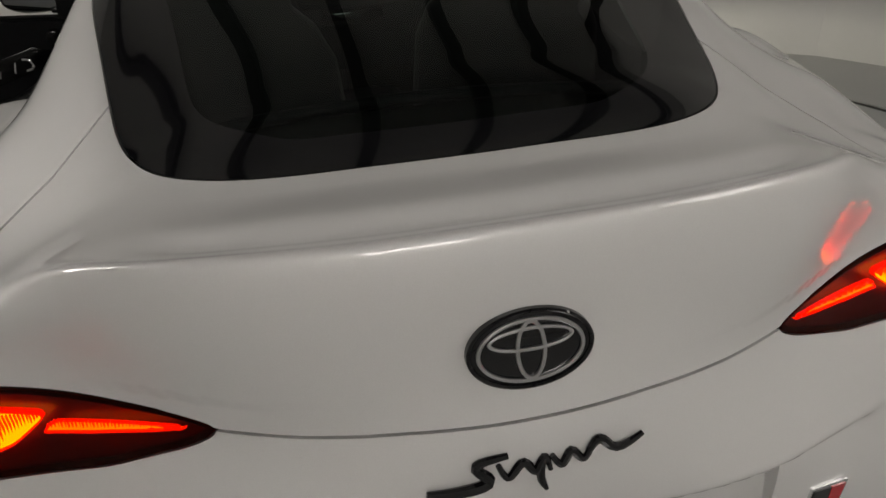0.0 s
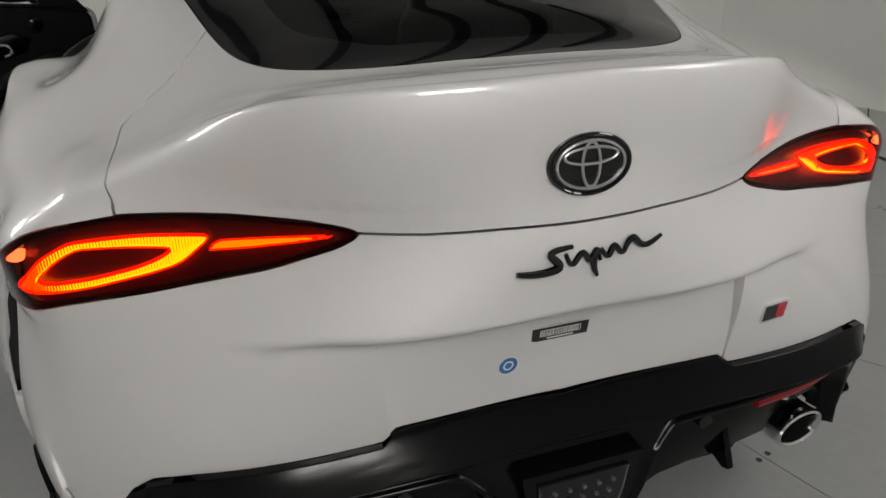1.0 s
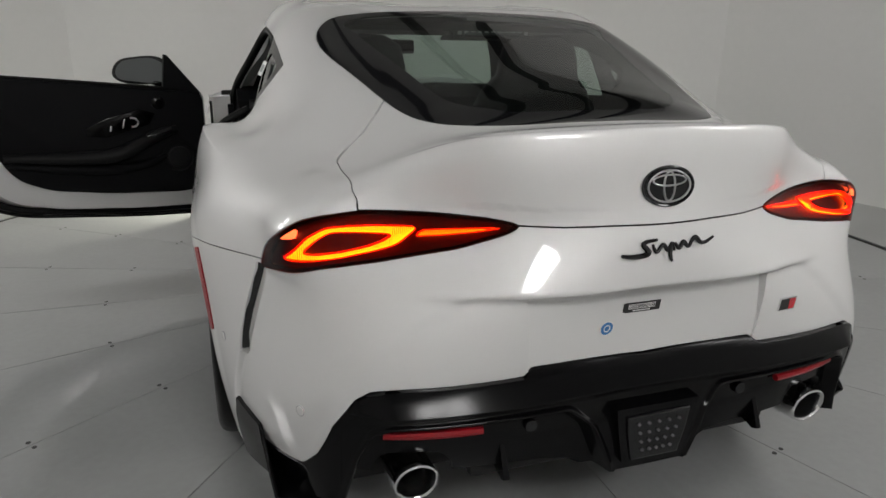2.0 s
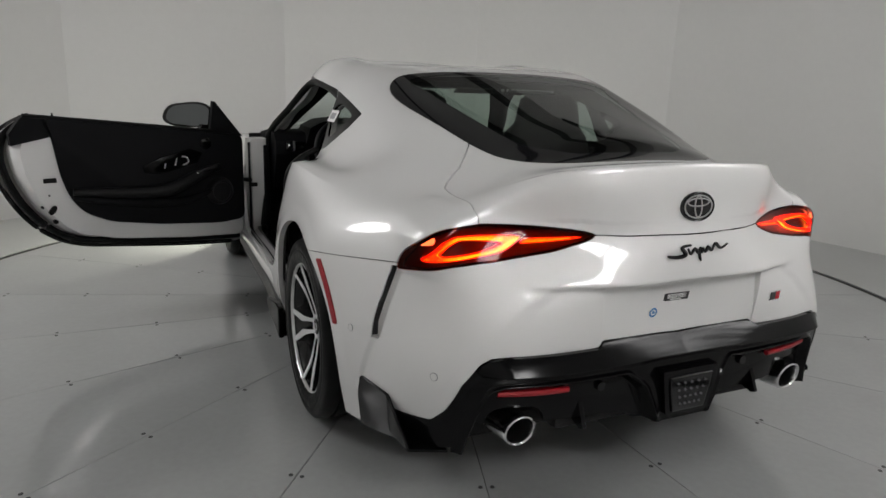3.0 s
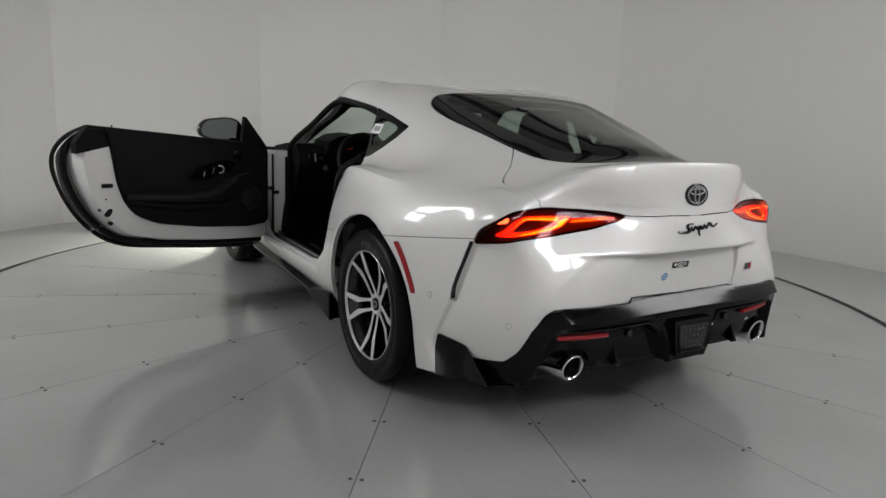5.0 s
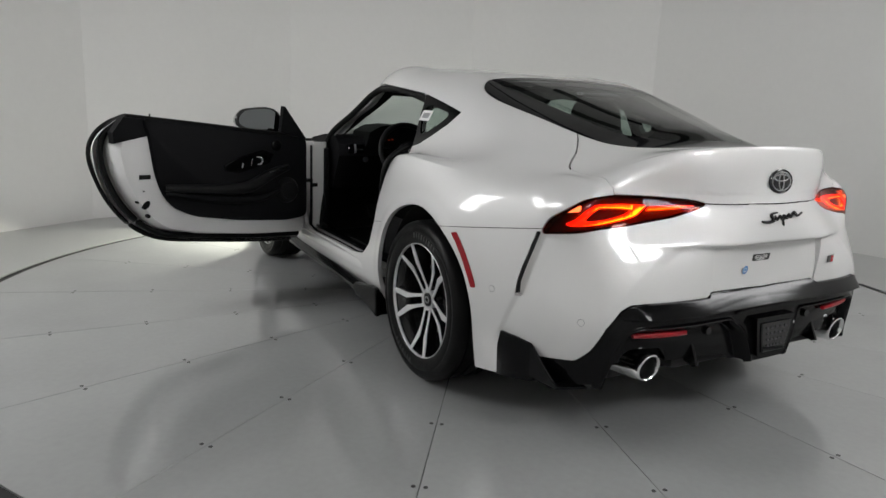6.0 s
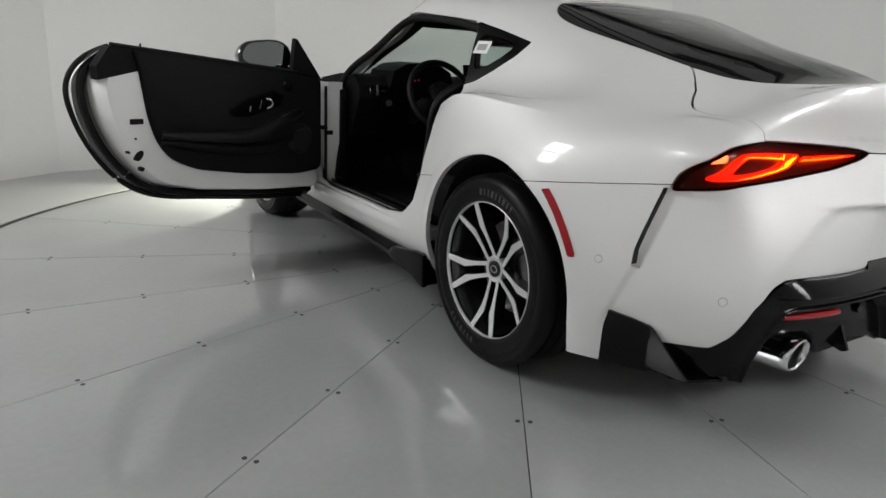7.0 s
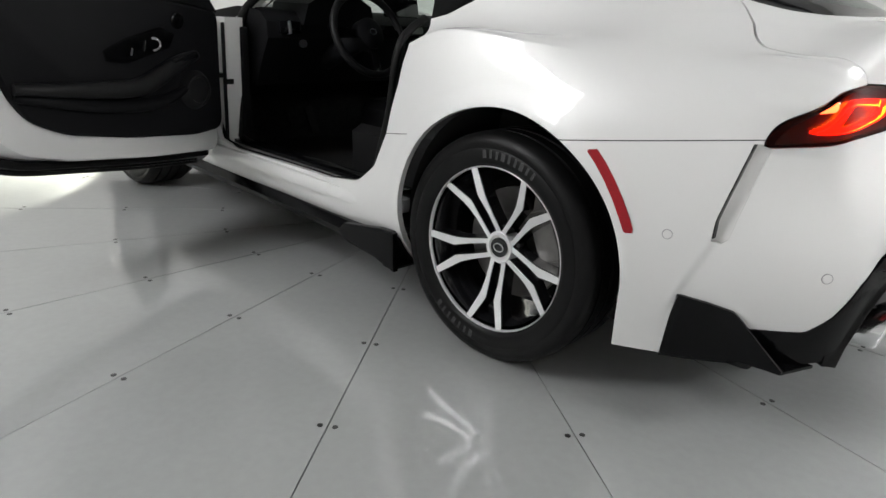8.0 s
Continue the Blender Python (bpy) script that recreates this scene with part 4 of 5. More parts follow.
    fl = [(.365, .160), (.372, .288), (.385, .293), (.44, .291), (.62, .262), (.66, .225), (.60, .20), (.46, .185)]
    part("skirt_flare", prism_bm(fl, 0.022, Matrix(((0, 0, side, side * .918), (1, 0, 0, 0), (0, 1, 0, 0), (0, 0, 0, 1))), bevel=0.006), TRIM, car, "black skirt flare before the rear wheel")
    part("skirt_flare", box_bm(.12, .06, .11, pose(side * .87, .40, .215), bevel=.01), TRIM, car, "black skirt flare before the rear wheel")
    # wheel houses
    for cy, r in ((-0.02, .386), (2.47, .372)):
        pr = []
        for k in range(25):
            a = math.pi * (k / 24 * 1.24 - 0.12)
            pr.append((cy + (r + .012) * math.cos(a), .35 + (r + .012) * math.sin(a)))
        secs = [[(side * xx, y, z) for y, z in pr] for xx in (.866, .80, .52)]
        secs.append([(side * .52, cy + (y - cy) * .1, .35 + (z - .35) * .1) for y, z in pr])
        part("wheel_house", loft_bm(secs, closed=False), CAVITY, car, "dark wheel house lining", smooth=True)

# tailgate details: lock, oval badge, script strokes, coloured badge, stickers
def on_rear(x, z):
    """Place and frame on the tail's outer face."""
    v = SHELL.v[SHELL.v[:, 1] < -0.80]
    n = SHELL.n[SHELL.v[:, 1] < -0.80]
    d = (v[:, 0] - abs(x)) ** 2 + (v[:, 2] - z) ** 2
    k = np.argsort(d)[:4]
    wt = 1 / (d[k] + 1e-6)
    wt /= wt.sum()
    p, q = (v[k] * wt[:, None]).sum(0), (n[k] * wt[:, None]).sum(0)
    s = -1 if x < 0 else 1
    p, q = Vector((x, p[1], z)), Vector((s * q[0], q[1], q[2])).normalized()
    right = Vector((1, 0, 0)) - q * q.x
    right.normalize()
    up = q.cross(right)
    return Matrix(((right.x, up.x, q.x, p.x), (right.y, up.y, q.y, p.y), (right.z, up.z, q.z, p.z), (0, 0, 0, 1)))


def ellipse(a, b, n=48, cx=0.0, cy=0.0):
    return [(cx + a * math.cos(2 * math.pi * k / n), cy + b * math.sin(2 * math.pi * k / n)) for k in range(n)]


def ring_bm(a, b, t, h, m, cx=0.0, cy=0.0, n=56):
    """An oval ring with a rounded top."""
    bm = bmesh.new()
    rows = []
    for k in range(n):
        c, s = math.cos(2 * math.pi * k / n), math.sin(2 * math.pi * k / n)
        rows.append([bm.verts.new((cx + (a + o) * c, cy + (b + o) * s, z)) for o, z in ((-t, 0), (-t * .8, h * .8), (0, h), (t * .8, h * .8), (t, 0))])
    for k in range(n):
        p, q = rows[k], rows[(k + 1) % n]
        for i in range(4):
            bm.faces.new((p[i], q[i], q[i + 1], p[i + 1]))
    bmesh.ops.transform(bm, matrix=m, verts=bm.verts)
    return bm


def on_plate(x, z):
    """Place on the pressed-in field under the ledge."""
    m = on_rear(x, z)
    m[1][3] += 0.020 - 0.016 * float(step(0.69, 0.552, z)) - .0015
    return m


mb = on_rear(0, .923) @ pose(0, 0, 0.0005)
badge = part("oval_badge", prism_bm(ellipse(.0575, .0385), 0.006, mb, bevel=0.003), GLOSS, tailgate, "black oval badge with grey rings", smooth=True)
part("badge_rim", ring_bm(.0590, .0400, .0026, .008, mb), GLOSS, badge, "gloss black rim", smooth=True)
mb2 = mb @ pose(0, 0, 0.0055)
part("badge_ring", ring_bm(.0500, .0320, .0022, .003, mb2), SATIN, badge, "satin grey oval ring", smooth=True)
part("badge_ring", ring_bm(.0130, .0300, .0024, .003, mb2), SATIN, badge, "satin grey upright ring", smooth=True)
part("badge_ring", ring_bm(.0390, .0110, .0022, .003, mb2, cy=.012), SATIN, badge, "satin grey flat ring", smooth=True)
# script drawn as free brush strokes, no letters
ms = on_rear(0, .797) @ pose(0, 0, 0.0005)
sets = []
for pts, r in (([(-.112, -.006), (-.080, -.010), (-.050, -.002), (-.062, .012), (-.030, .021)], .0050), ([(-.040, .012), (-.030, -.004), (-.014, .010), (-.004, -.002), (.006, .012), (.012, -.004)], .0038),
               ([(.006, .010), (.002, -.012), (.007, -.026)], .0036), ([(.014, .012), (.024, .000), (.034, .013), (.044, .002), (.056, .014)], .0038),
               ([(.050, .006), (.064, .020), (.074, .010), (.108, .018)], .0042)):
    sets.append(tube_bm([(x, z, .002) for x, z in pts], lambda t, r=r: 1.05 * r * (0.45 + 0.75 * math.sin(math.pi * min(0.95, 0.12 + t * 0.8))), seg=8, per=5))
sb = join_bm(*sets)
bmesh.ops.transform(sb, matrix=ms, verts=sb.verts)
part("script_badge", sb, GLOSS, rear_bumper, "gloss black script badge of brush strokes", smooth=True)
mg = on_rear(.374, .6205)
gb = part("colour_badge", prism_bm([(-.030, -.015), (.022, -.015), (.030, .015), (-.022, .015)], 0.004, mg, bevel=0.001), CHROME, rear_bumper, "small slanted red and black badge")
part("badge_field", prism_bm([(-.026, -.012), (.000, -.012), (.004, .012), (-.020, .012)], 0.0012, mg @ pose(0, 0, .004)), INK, gb, "black half of the badge")
part("badge_field", prism_bm([(.001, -.012), (.019, -.012), (.026, .012), (.005, .012)], 0.0012, mg @ pose(0, 0, .004)), REDENAMEL, gb, "red half of the badge")
my = on_plate(-.012, .6505) @ pose(0, 0, 0.0005)
stick = part("barcode_sticker", prism_bm([(-.047, -.0125), (.047, -.0125), (.047, .0125), (-.047, .0125)], 0.0008, my), INK, rear_bumper, "black barcode sticker on the plate recess")
part("printed_field", prism_bm([(-.034, -.004), (.034, -.004), (.034, .0085), (-.034, .0085)], 0.0003, my @ pose(0, 0, .0008)), PAPER, stick, "white field of the sticker")
x = -.032
rnd = random.Random(4)
bl = []
while x < .031:
    wd = rnd.choice((.0008, .0012, .0018))
    bl.append(prism_bm([(x, -.003), (x + wd, -.003), (x + wd, .0075), (x, .0075)], 0.0003, my @ pose(0, 0, .0011)))
    x += wd + rnd.choice((.0012, .0016, .0022))
tagged(part("printed_bars", join_bm(*bl), INK, stick, "black bars"), kind="stuff")
part("printed_line", prism_bm([(-.022, -.0095), (.022, -.0095), (.022, -.0070), (-.022, -.0070)], 0.0003, my @ pose(0, 0, .0008)), PAPER, stick, "small white line")
mc = on_plate(-.099, .611) @ pose(0, 0, 0.0008)
disc = part("round_sticker", prism_bm(ellipse(.0175, .0175, 28), 0.0008, mc), PAPER, rear_bumper, "small round blue and white sticker")
part("sticker_disc", prism_bm(ellipse(.0155, .0155, 28), 0.0004, mc @ pose(0, 0, .0008)), BLUEINK, disc, "blue disc")
part("sticker_ring", ring_bm(.0075, .0075, .0014, .0006, mc @ pose(0, 0, .0011), n=24), PAPER, disc, "white ring")
part("reversing_camera", cyl_bm(0.010, 0.012, pose(0.0, -.925, .716), seg=16, bevel=0.002), GLOSS, rear_bumper, "small black camera under the ledge", smooth=True)
for side in (-1, 1):
    part("plate_lamp", box_bm(.090, .012, .004, pose(side * .125, -.918, .712), bevel=.001), PLATELED, rear_bumper, "lit plate lamp under the ledge")
part("underbody", box_bm(1.50, 3.95, 0.06, pose(0, 1.28, .215), bevel=0.02), CAVITY, car, "dark underbody tray")
part("underbody", box_bm(.80, .30, 0.06, pose(0, -.74, .31), bevel=0.02), CAVITY, car, "dark underbody tray")
part("bumper_beam", box_bm(1.10, .05, .17, pose(0, -.80, .46), bevel=0.01), CAVITY, car, "dark beam behind the bumper")

# ---- wheels ----
def wheel(side, cy, radius, width, plane, label):
    m = Matrix(((0, 0, side, side * plane), (side, 0, 0, cy), (0, 1, 0, radius), (0, 0, 0, 1)))
    h = width / 2
    rim = part("wheel", lathe_bm([(.226, h - .022), (.214, h - .05), (.205, h - .09), (.205, -h + .05), (.222, -h + .02), (.236, -h + .01)], m, seg=72), DARKALLOY, car, label, smooth=True)
    tp = [(.230, -h + .012), (.252, -h + .002), (.285, -h), (.312, -h + .010), (radius - .008, -h + .028), (radius - .001, -h + .05)]
    for g in (-.075, -.025, .025, .075):
        tp += [(radius, g - .006), (radius - .007, g - .005), (radius - .007, g + .005), (radius, g + .006)]
    tp += [(radius - .001, h - .034), (radius - .006, h - .016), (radius - .014, h - .006), (.306, h + .001), (.298, h + .001), (.290, h - .0015), (.288, h), (.262, h), (.256, h - .002), (.253, h - .002), (.246, h - .007), (.236, h - .014)]
    ty = part("tyre", lathe_bm(tp, m, seg=96), RUBBER, rim, "black low-profile tyre", smooth=True)
    # raised sidewall marks as plain bars, their glint put into a lighter colour
    marks = []
    for a0, a1, n in ((98, 62, 9), (262, 232, 7)):
        for k in range(n):
            a = a0 + (a1 - a0) * k / (n - 1)
            marks.append(box_bm(.007 if k % 3 else .012, .022, .0020, m @ pose(0, 0, 0, 0, 0, a - 90) @ pose(0, .274, h, -1), bevel=0.0))
    tagged(part("sidewall_marks", join_bm(*marks), TYREMARK, ty, "raised plain marks on the tyre wall, coloured lighter for their glint"), kind="stuff")
    part("rim_lip", lathe_bm([(.2350, h - .020), (.2362, h - .011), (.2385, h - .008), (.2405, h - .010), (.241, h - .016)], m, seg=96), MACHINED, rim, "bright machined rim edge", smooth=True)
    face = lambda r: h - .060 + .043 * (r / .23) ** 1.6
    for k in range(5):
        for s in (-1, 1):
            base = math.radians(-91 + 72 * k)
            ax, la = Vector((math.cos(base), math.sin(base), 0)), Vector((-math.sin(base), math.cos(base), 0)) * s
            dense = [(.030, .0185, .0095), (.060, .0215, .0085), (.105, .0238, .0092), (.140, .0262, .0125), (.158, .0285, .0160), (.174, .0350, .0155), (.236, .0605, .0125)]

            def sect(r, off, hw, top, bot, grow=0.0):
                c = ax * r + la * off
                return [c + la * (hw + grow) + Vector((0, 0, bot)), c + la * hw + Vector((0, 0, top)), c - la * hw + Vector((0, 0, top)), c - la * (hw + grow) + Vector((0, 0, bot))]

            body = loft_bm([sect(r, a, hw, face(r), face(r) - .040, .004) for r, a, hw in dense])
            bmesh.ops.transform(body, matrix=m, verts=body.verts)
            sp = part("spoke", body, DARKALLOY, rim, "dark-sided alloy spoke")
            top = loft_bm([sect(r, a, hw * .80, face(r) + .0025, face(r) - .001) for r, a, hw in dense])
            bmesh.ops.transform(top, matrix=m, verts=top.verts)
            part("spoke_face", top, MACHINED, sp, "bright machined spoke face")
    hub = part("hub", lathe_bm([(.0, face(.03) + .001), (.034, face(.03) + .001), (.036, face(.03) + .006), (.045, face(.05) + .006), (.048, face(.05) + .001), (.050, face(.05) - .04)], m, seg=48), MACHINED, rim, "machined wheel hub", smooth=True)
    part("centre_cap", cyl_bm(.029, .010, m @ pose(0, 0, face(.03) + .003), seg=32, bevel=.002), GLOSS, hub, "black centre cap", smooth=True)
    part("cap_mark", ring_bm(.017, .012, .0018, .002, m @ pose(0, 0, face(.03) + .008), n=24), SATIN, hub, "silver oval on the cap", smooth=True)
    for k in range(5):
        a = math.radians(-53 + 72 * k)
        part("wheel_bolt", cyl_bm(.0095, .022, m @ pose(.056 * math.cos(a), .056 * math.sin(a), face(.05) - .022), seg=6), STEELBOLT, rim)
    disc = part("brake_disc", lathe_bm([(.05, .012), (.085, .012), (.09, .004), (.165, .004), (.165, -.016), (.09, -.016)], m, seg=64), IRON, rim, "bare metal brake disc", smooth=True)
    part("brake_caliper", box_bm(.075, .15, .07, m @ pose(.128, .06, .015, 0, 0, 25), bevel=.012), IRON, disc, "cast brake caliper", smooth=True)
    return rim


for side in (-1, 1):
    wheel(side, 0.0, .335, .262, .790, "two-tone split-spoke alloy rear wheel")
    wheel(side, 2.47, .328, .245, .770, "two-tone split-spoke alloy front wheel")

# ---- open driver's door ----
hinge = Matrix(((-.958, .286, 0, -.88), (-.286, -.958, 0, 1.49), (0, 0, 1, 0), (0, 0, 0, 1)))
SKIN = [(0, .30), (0, .60), (0, .915), (.5, .965), (1.03, 1.02), (1.12, .955), (1.175, .88), (1.155, .738), (1.09, .587), (.985, .46), (.905, .41), (.69, .365), (.35, .325)]
PANEL = fillet([(.028, .455), (.028, .912), (.50, .962), (.975, 1.012), (.945, .93), (.930, .82), (.920, .74), (.888, .636), (.832, .561), (.721, .509), (.476, .469), (.169, .442)], .04)


def door_skin():
    """Outer skin: the outline bulged outward, thin, with its rim turned in."""
    o = np.array(SKIN)
    o = fillet(o, .05)
    c = np.array((.52, .66))
    rings = []
    for k, (sc, depth) in enumerate(((1, -.105), (1.0, -.118), (.97, -.135), (.8, -.155), (.5, -.168), (.15, -.172))):
        ring = []
        for p in o:
            q = c + (p - c) * sc
            lean = .05 * max(0, q[1] - .62) / .35
            tail = -.03 * max(0, q[0] - .8) / .35
            ring.append((q[0], depth + lean + tail, q[1]))
        rings.append(ring)
    bm = loft_bm(rings, caps=False)
    bm.faces.new([v for v in bm.verts[-len(o):]])
    return bm


bm = door_skin()
bmesh.ops.transform(bm, matrix=hinge, verts=bm.verts)
door = part("driver_door", bm, PAINT, car, "open pearl-white door with a black lined inside", smooth=True)


inner_out = fillet([(.0, .345), (.0, .62), (.0, .915), (.50, .965), (1.02, 1.018), (1.085, .95), (1.115, .87), (1.095, .735), (1.035, .60), (.955, .50), (.88, .445), (.69, .402), (.35, .365)], .05)
shut = loft_bm([[(p[0], -.10, p[1]) for p in inner_out], [(p[0] - .004, -.085, p[1]) for p in inner_out], [(p[0] * .985 + .004, -.06, .006 + p[1] * .992) for p in inner_out], [(.03 + p[0] * .935, -.016, .03 + p[1] * .955) for p in inner_out], [(.04 + p[0] * .90, -.010, .045 + p[1] * .93) for p in inner_out]], caps=False)
shut.faces.new(shut.verts[-len(inner_out):])
bmesh.ops.transform(shut, matrix=hinge, verts=shut.verts)
part("shut_face", shut, PAINT, door, "white painted inner door frame", smooth=True)
INNER_EDGE = [(.99, 1.015), (1.05, .988), (1.092, .935), (1.112, .86), (1.095, .735), (1.035, .60), (.955, .50), (.88, .445), (.69, .402), (.35, .365), (.02, .345)]
OUTER_EDGE = [(1.00, 1.018), (1.075, .985), (1.135, .935), (1.168, .87), (1.155, .738), (1.09, .587), (.985, .46), (.905, .41), (.69, .365), (.35, .325), (.06, .303)]
sl = tube_bm([(p[0] * 1.022, -.098, p[1] - .010) for p in INNER_EDGE], .016, seg=8, per=8)
bmesh.ops.transform(sl, matrix=hinge, verts=sl.verts)
part("door_seal", sl, SEAL, door, "black rubber door seal", smooth=True)
rl = tube_bm([(p[0], -.118 - .03 * max(0, p[0] - .8) / .35, p[1] - .003) for p in OUTER_EDGE], .011, seg=8, per=8)
bmesh.ops.transform(rl, matrix=hinge, verts=rl.verts)
part("door_edge", rl, SEAL, door, "black strip along the outer edge of the door", smooth=True)
pb = loft_bm([[(p[0], -.03, p[1]) for p in PANEL], [(p[0], .008, p[1]) for p in PANEL], [(.48 + (p[0] - .48) * .985, .016, .70 + (p[1] - .70) * .97) for p in PANEL]], caps=False)
pb.faces.new(pb.verts[-len(PANEL):])
bmesh.ops.transform(pb, matrix=hinge, verts=pb.verts)
dpanel = part("inner_panel", pb, INNER, door, "black soft inner door panel", smooth=True)
# black corner block above the shut face
cb = prism_bm([(.945, .924), (1.105, .888), (1.108, .94), (1.050, 1.020), (.945, 1.012)], .07, hinge @ Matrix(((1, 0, 0, 0), (0, 0, -1, -.004), (0, 1, 0, 0), (0, 0, 0, 1))), bevel=.006)
part("corner_block", cb, INNER, door, "black upper corner of the door")


def on_door(bm, mat, name, label="", smooth=True, under=None):
    bmesh.ops.transform(bm, matrix=hinge, verts=bm.verts)
    return part(name, bm, mat, under or dpanel, label, smooth=smooth)


on_door(tube_bm([(.88, .022, .668), (.70, .040, .655), (.55, .052, .648), (.42, .055, .66), (.33, .050, .70), (.24, .045, .735), (.17, .030, .75)], lambda t: .020 + .016 * math.sin(math.pi * t), seg=12, flat=.9), LEATHER, "armrest", "padded black armrest")
on_door(tube_bm([(.88, .018, .640), (.70, .030, .61), (.45, .036, .585), (.30, .034, .60), (.22, .03, .63)], lambda t: .012 + .012 * math.sin(math.pi * t), seg=10), INNER, "pocket_edge", "black door pocket edge")
on_door(lathe_bm([(.0, .026), (.046, .024), (.050, .030), (.058, .028), (.070, .012), (.076, 0)], pose(.168, .014, .618, -90), seg=36), LEATHER, "speaker", "round black speaker grille")
on_door(lathe_bm([(.0, .012), (.024, .012), (.030, .008), (.031, 0)], pose(.236, .012, .874, -90), seg=28), TRIM, "tweeter", "small round tweeter")
on_door(prism_bm([(.258, .826), (.322, .850), (.470, .812), (.560, .772), (.552, .738), (.470, .728), (.285, .778)], .016, Matrix(((1, 0, 0, 0), (0, 0, 1, .010), (0, 1, 0, 0), (0, 0, 0, 1))), bevel=.005), TRIM, "handle_bezel", "gloss black handle surround")
on_door(tube_bm([(.366, .026, .812), (.342, .034, .806), (.336, .034, .784), (.362, .026, .770)], .0055, seg=8), CHROME, "door_handle", "chrome inner door handle")
on_door(box_bm(.008, .008, .040, pose(.396, .026, .786, 0, -16, 0), bevel=.003), CHROME, "handle_trim", "chrome strip")
on_door(box_bm(.007, .008, .026, pose(.452, .024, .768, 0, -16, 0), bevel=.002), SATIN, "lock_switch", "silver lock switch")
on_door(box_bm(.12, .016, .022, pose(.255, .066, .742, 20, 14, 0), bevel=.005), GLOSS, "window_switches", "gloss black window switches")
on_door(prism_bm([(.03, .905), (.205, .945), (.186, 1.09), (.175, 1.088)], .03, Matrix(((1, 0, 0, 0), (0, 0, -1, .015), (0, 1, 0, 0), (0, 0, 0, 1))), bevel=.004), INNER, "sail_panel", "black triangular mirror panel", under=door)
on_door(tube_bm([(1.05, -.005, 1.022), (.5, -.002, .968), (.05, 0, .922)], .009, seg=8), SEAL, "belt_seal", "black window seal", under=door)
for s, z, y, r in ((1.030, .868, -.030, .010), (.958, .529, -.014, .010), (1.005, .600, -.022, .006), (.975, .655, -.014, .004)):
    on_door(cyl_bm(r, .022, pose(s, y, z, 90), seg=16), SEAL, "plug", "black rubber plug", under=door)
on_door(cyl_bm(.013, .022, pose(.965, -.014, .585, 90) @ pose(0, 0, 0, 0, 0, 35) @ Matrix.Diagonal((1, 1.9, 1, 1)), seg=20), SEAL, "plug", "black oval plug", under=door)
on_door(box_bm(.055, .02, .022, pose(.965, -.014, .724), bevel=.003), SEAL, "latch", "dark steel door latch", under=door)
on_door(cyl_bm(.004, .022, pose(.93, -.005, 1.02), seg=10), SEAL, "lock_pin", "small black pin", under=door)
# mirror
mshape = rounded([(.392, .985), (.365, 1.055), (.300, 1.074), (.200, 1.078), (.150, 1.05), (.145, .965), (.22, .948), (.345, .955)], per=5)
mc2 = np.array((.265, 1.01))
mir = loft_bm([[tuple(np.insert(mc2 + (p - mc2) * sc, 1, y)) for p in mshape] for sc, y in ((.45, -.275), (.78, -.255), (.96, -.215), (1.0, -.16), (1.0, -.125), (.95, -.118))])
mgm = Matrix.Translation((.265, -.118, 1.01)) @ pose(0, 0, 0, 2, 0, -20) @ Matrix.Translation((-.265, .118, -1.01))
bmesh.ops.transform(mir, matrix=mgm, verts=mir.verts)
mirror = on_door(mir, GLOSS, "wing_mirror", "black wing mirror", under=door)
mg2 = loft_bm([[tuple(np.insert(mc2 + (p - mc2) * .86, 1, y)) for p in mshape] for y in (-.130, -.106)])
bmesh.ops.transform(mg2, matrix=mgm, verts=mg2.verts)
on_door(mg2, MIRROR, "mirror_glass", "mirror glass", smooth=False, under=mirror)
on_door(box_bm(.15, .09, .022, pose(.15, -.11, .945, 0, -8, 0), bevel=.008), TRIM, "mirror_foot", "black mirror foot", under=door)
on_door(box_bm(.04, .05, .018, pose(-.015, -.03, .66), bevel=.003), SEAL, "door_check", "black door check strap", under=door)

# ---- cabin ----
def cabin_part(name, bm, mat, label="", smooth=True, under=None):
    return part(name, bm, mat, under or car, label, smooth=smooth)


cabin_part("cabin_floor", box_bm(1.50, 2.2, .05, pose(0, .75, .27), bevel=.01), CARPET, "black carpet")
cabin_part("sill_plate", box_bm(.11, 1.12, .05, pose(-.865, .98, .352), bevel=.014), PAINT, "white inner sill")
cabin_part("sill_plate", box_bm(.11, 1.12, .05, pose(.845, .98, .352), bevel=.014), PAINT, "white inner sill")
cabin_part("sill_tread", box_bm(.07, 1.05, .016, pose(-.80, .98, .388), bevel=.006), TRIM, "black sill tread")
for x, z in ((-.902, .362), (-.884, .382)):
    cabin_part("sill_strip", tube_bm([(x + .004, 1.53, z + .004), (x, 1.30, z), (x, 1.0, z), (x, .74, z + .004), (x + .006, .66, z + .012)], .0055, seg=8), SEAL, "black rubber strip along the sill")
cabin_part("front_pillar", loft_bm([[(-.875 + dx, 1.53 + dy, z) for dx, dy in ((0, .06), (.10, .07), (.10, -.03), (.02, -.03))] for z in (.33, .45, .65, .89)]), PAINT, "white front door pillar")
cabin_part("pillar_seal", tube_bm([(-.80, 1.50, .40), (-.79, 1.515, .55), (-.79, 1.53, .75), (-.755, 1.53, .90), (-.69, 1.33, 1.05), (-.615, 1.12, 1.195), (-.61, .95, 1.205), (-.62, .70, 1.185), (-.63, .50, 1.15)], .017, seg=10), SEAL, "black door opening seal")
cabin_part("pillar_seal", tube_bm([(-.745, .47, .94), (-.855, .455, .87), (-.875, .47, .70), (-.87, .52, .52), (-.82, .62, .415), (-.79, .90, .39), (-.79, 1.40, .38), (-.80, 1.50, .40)], .013, seg=10), SEAL, "black door opening seal")
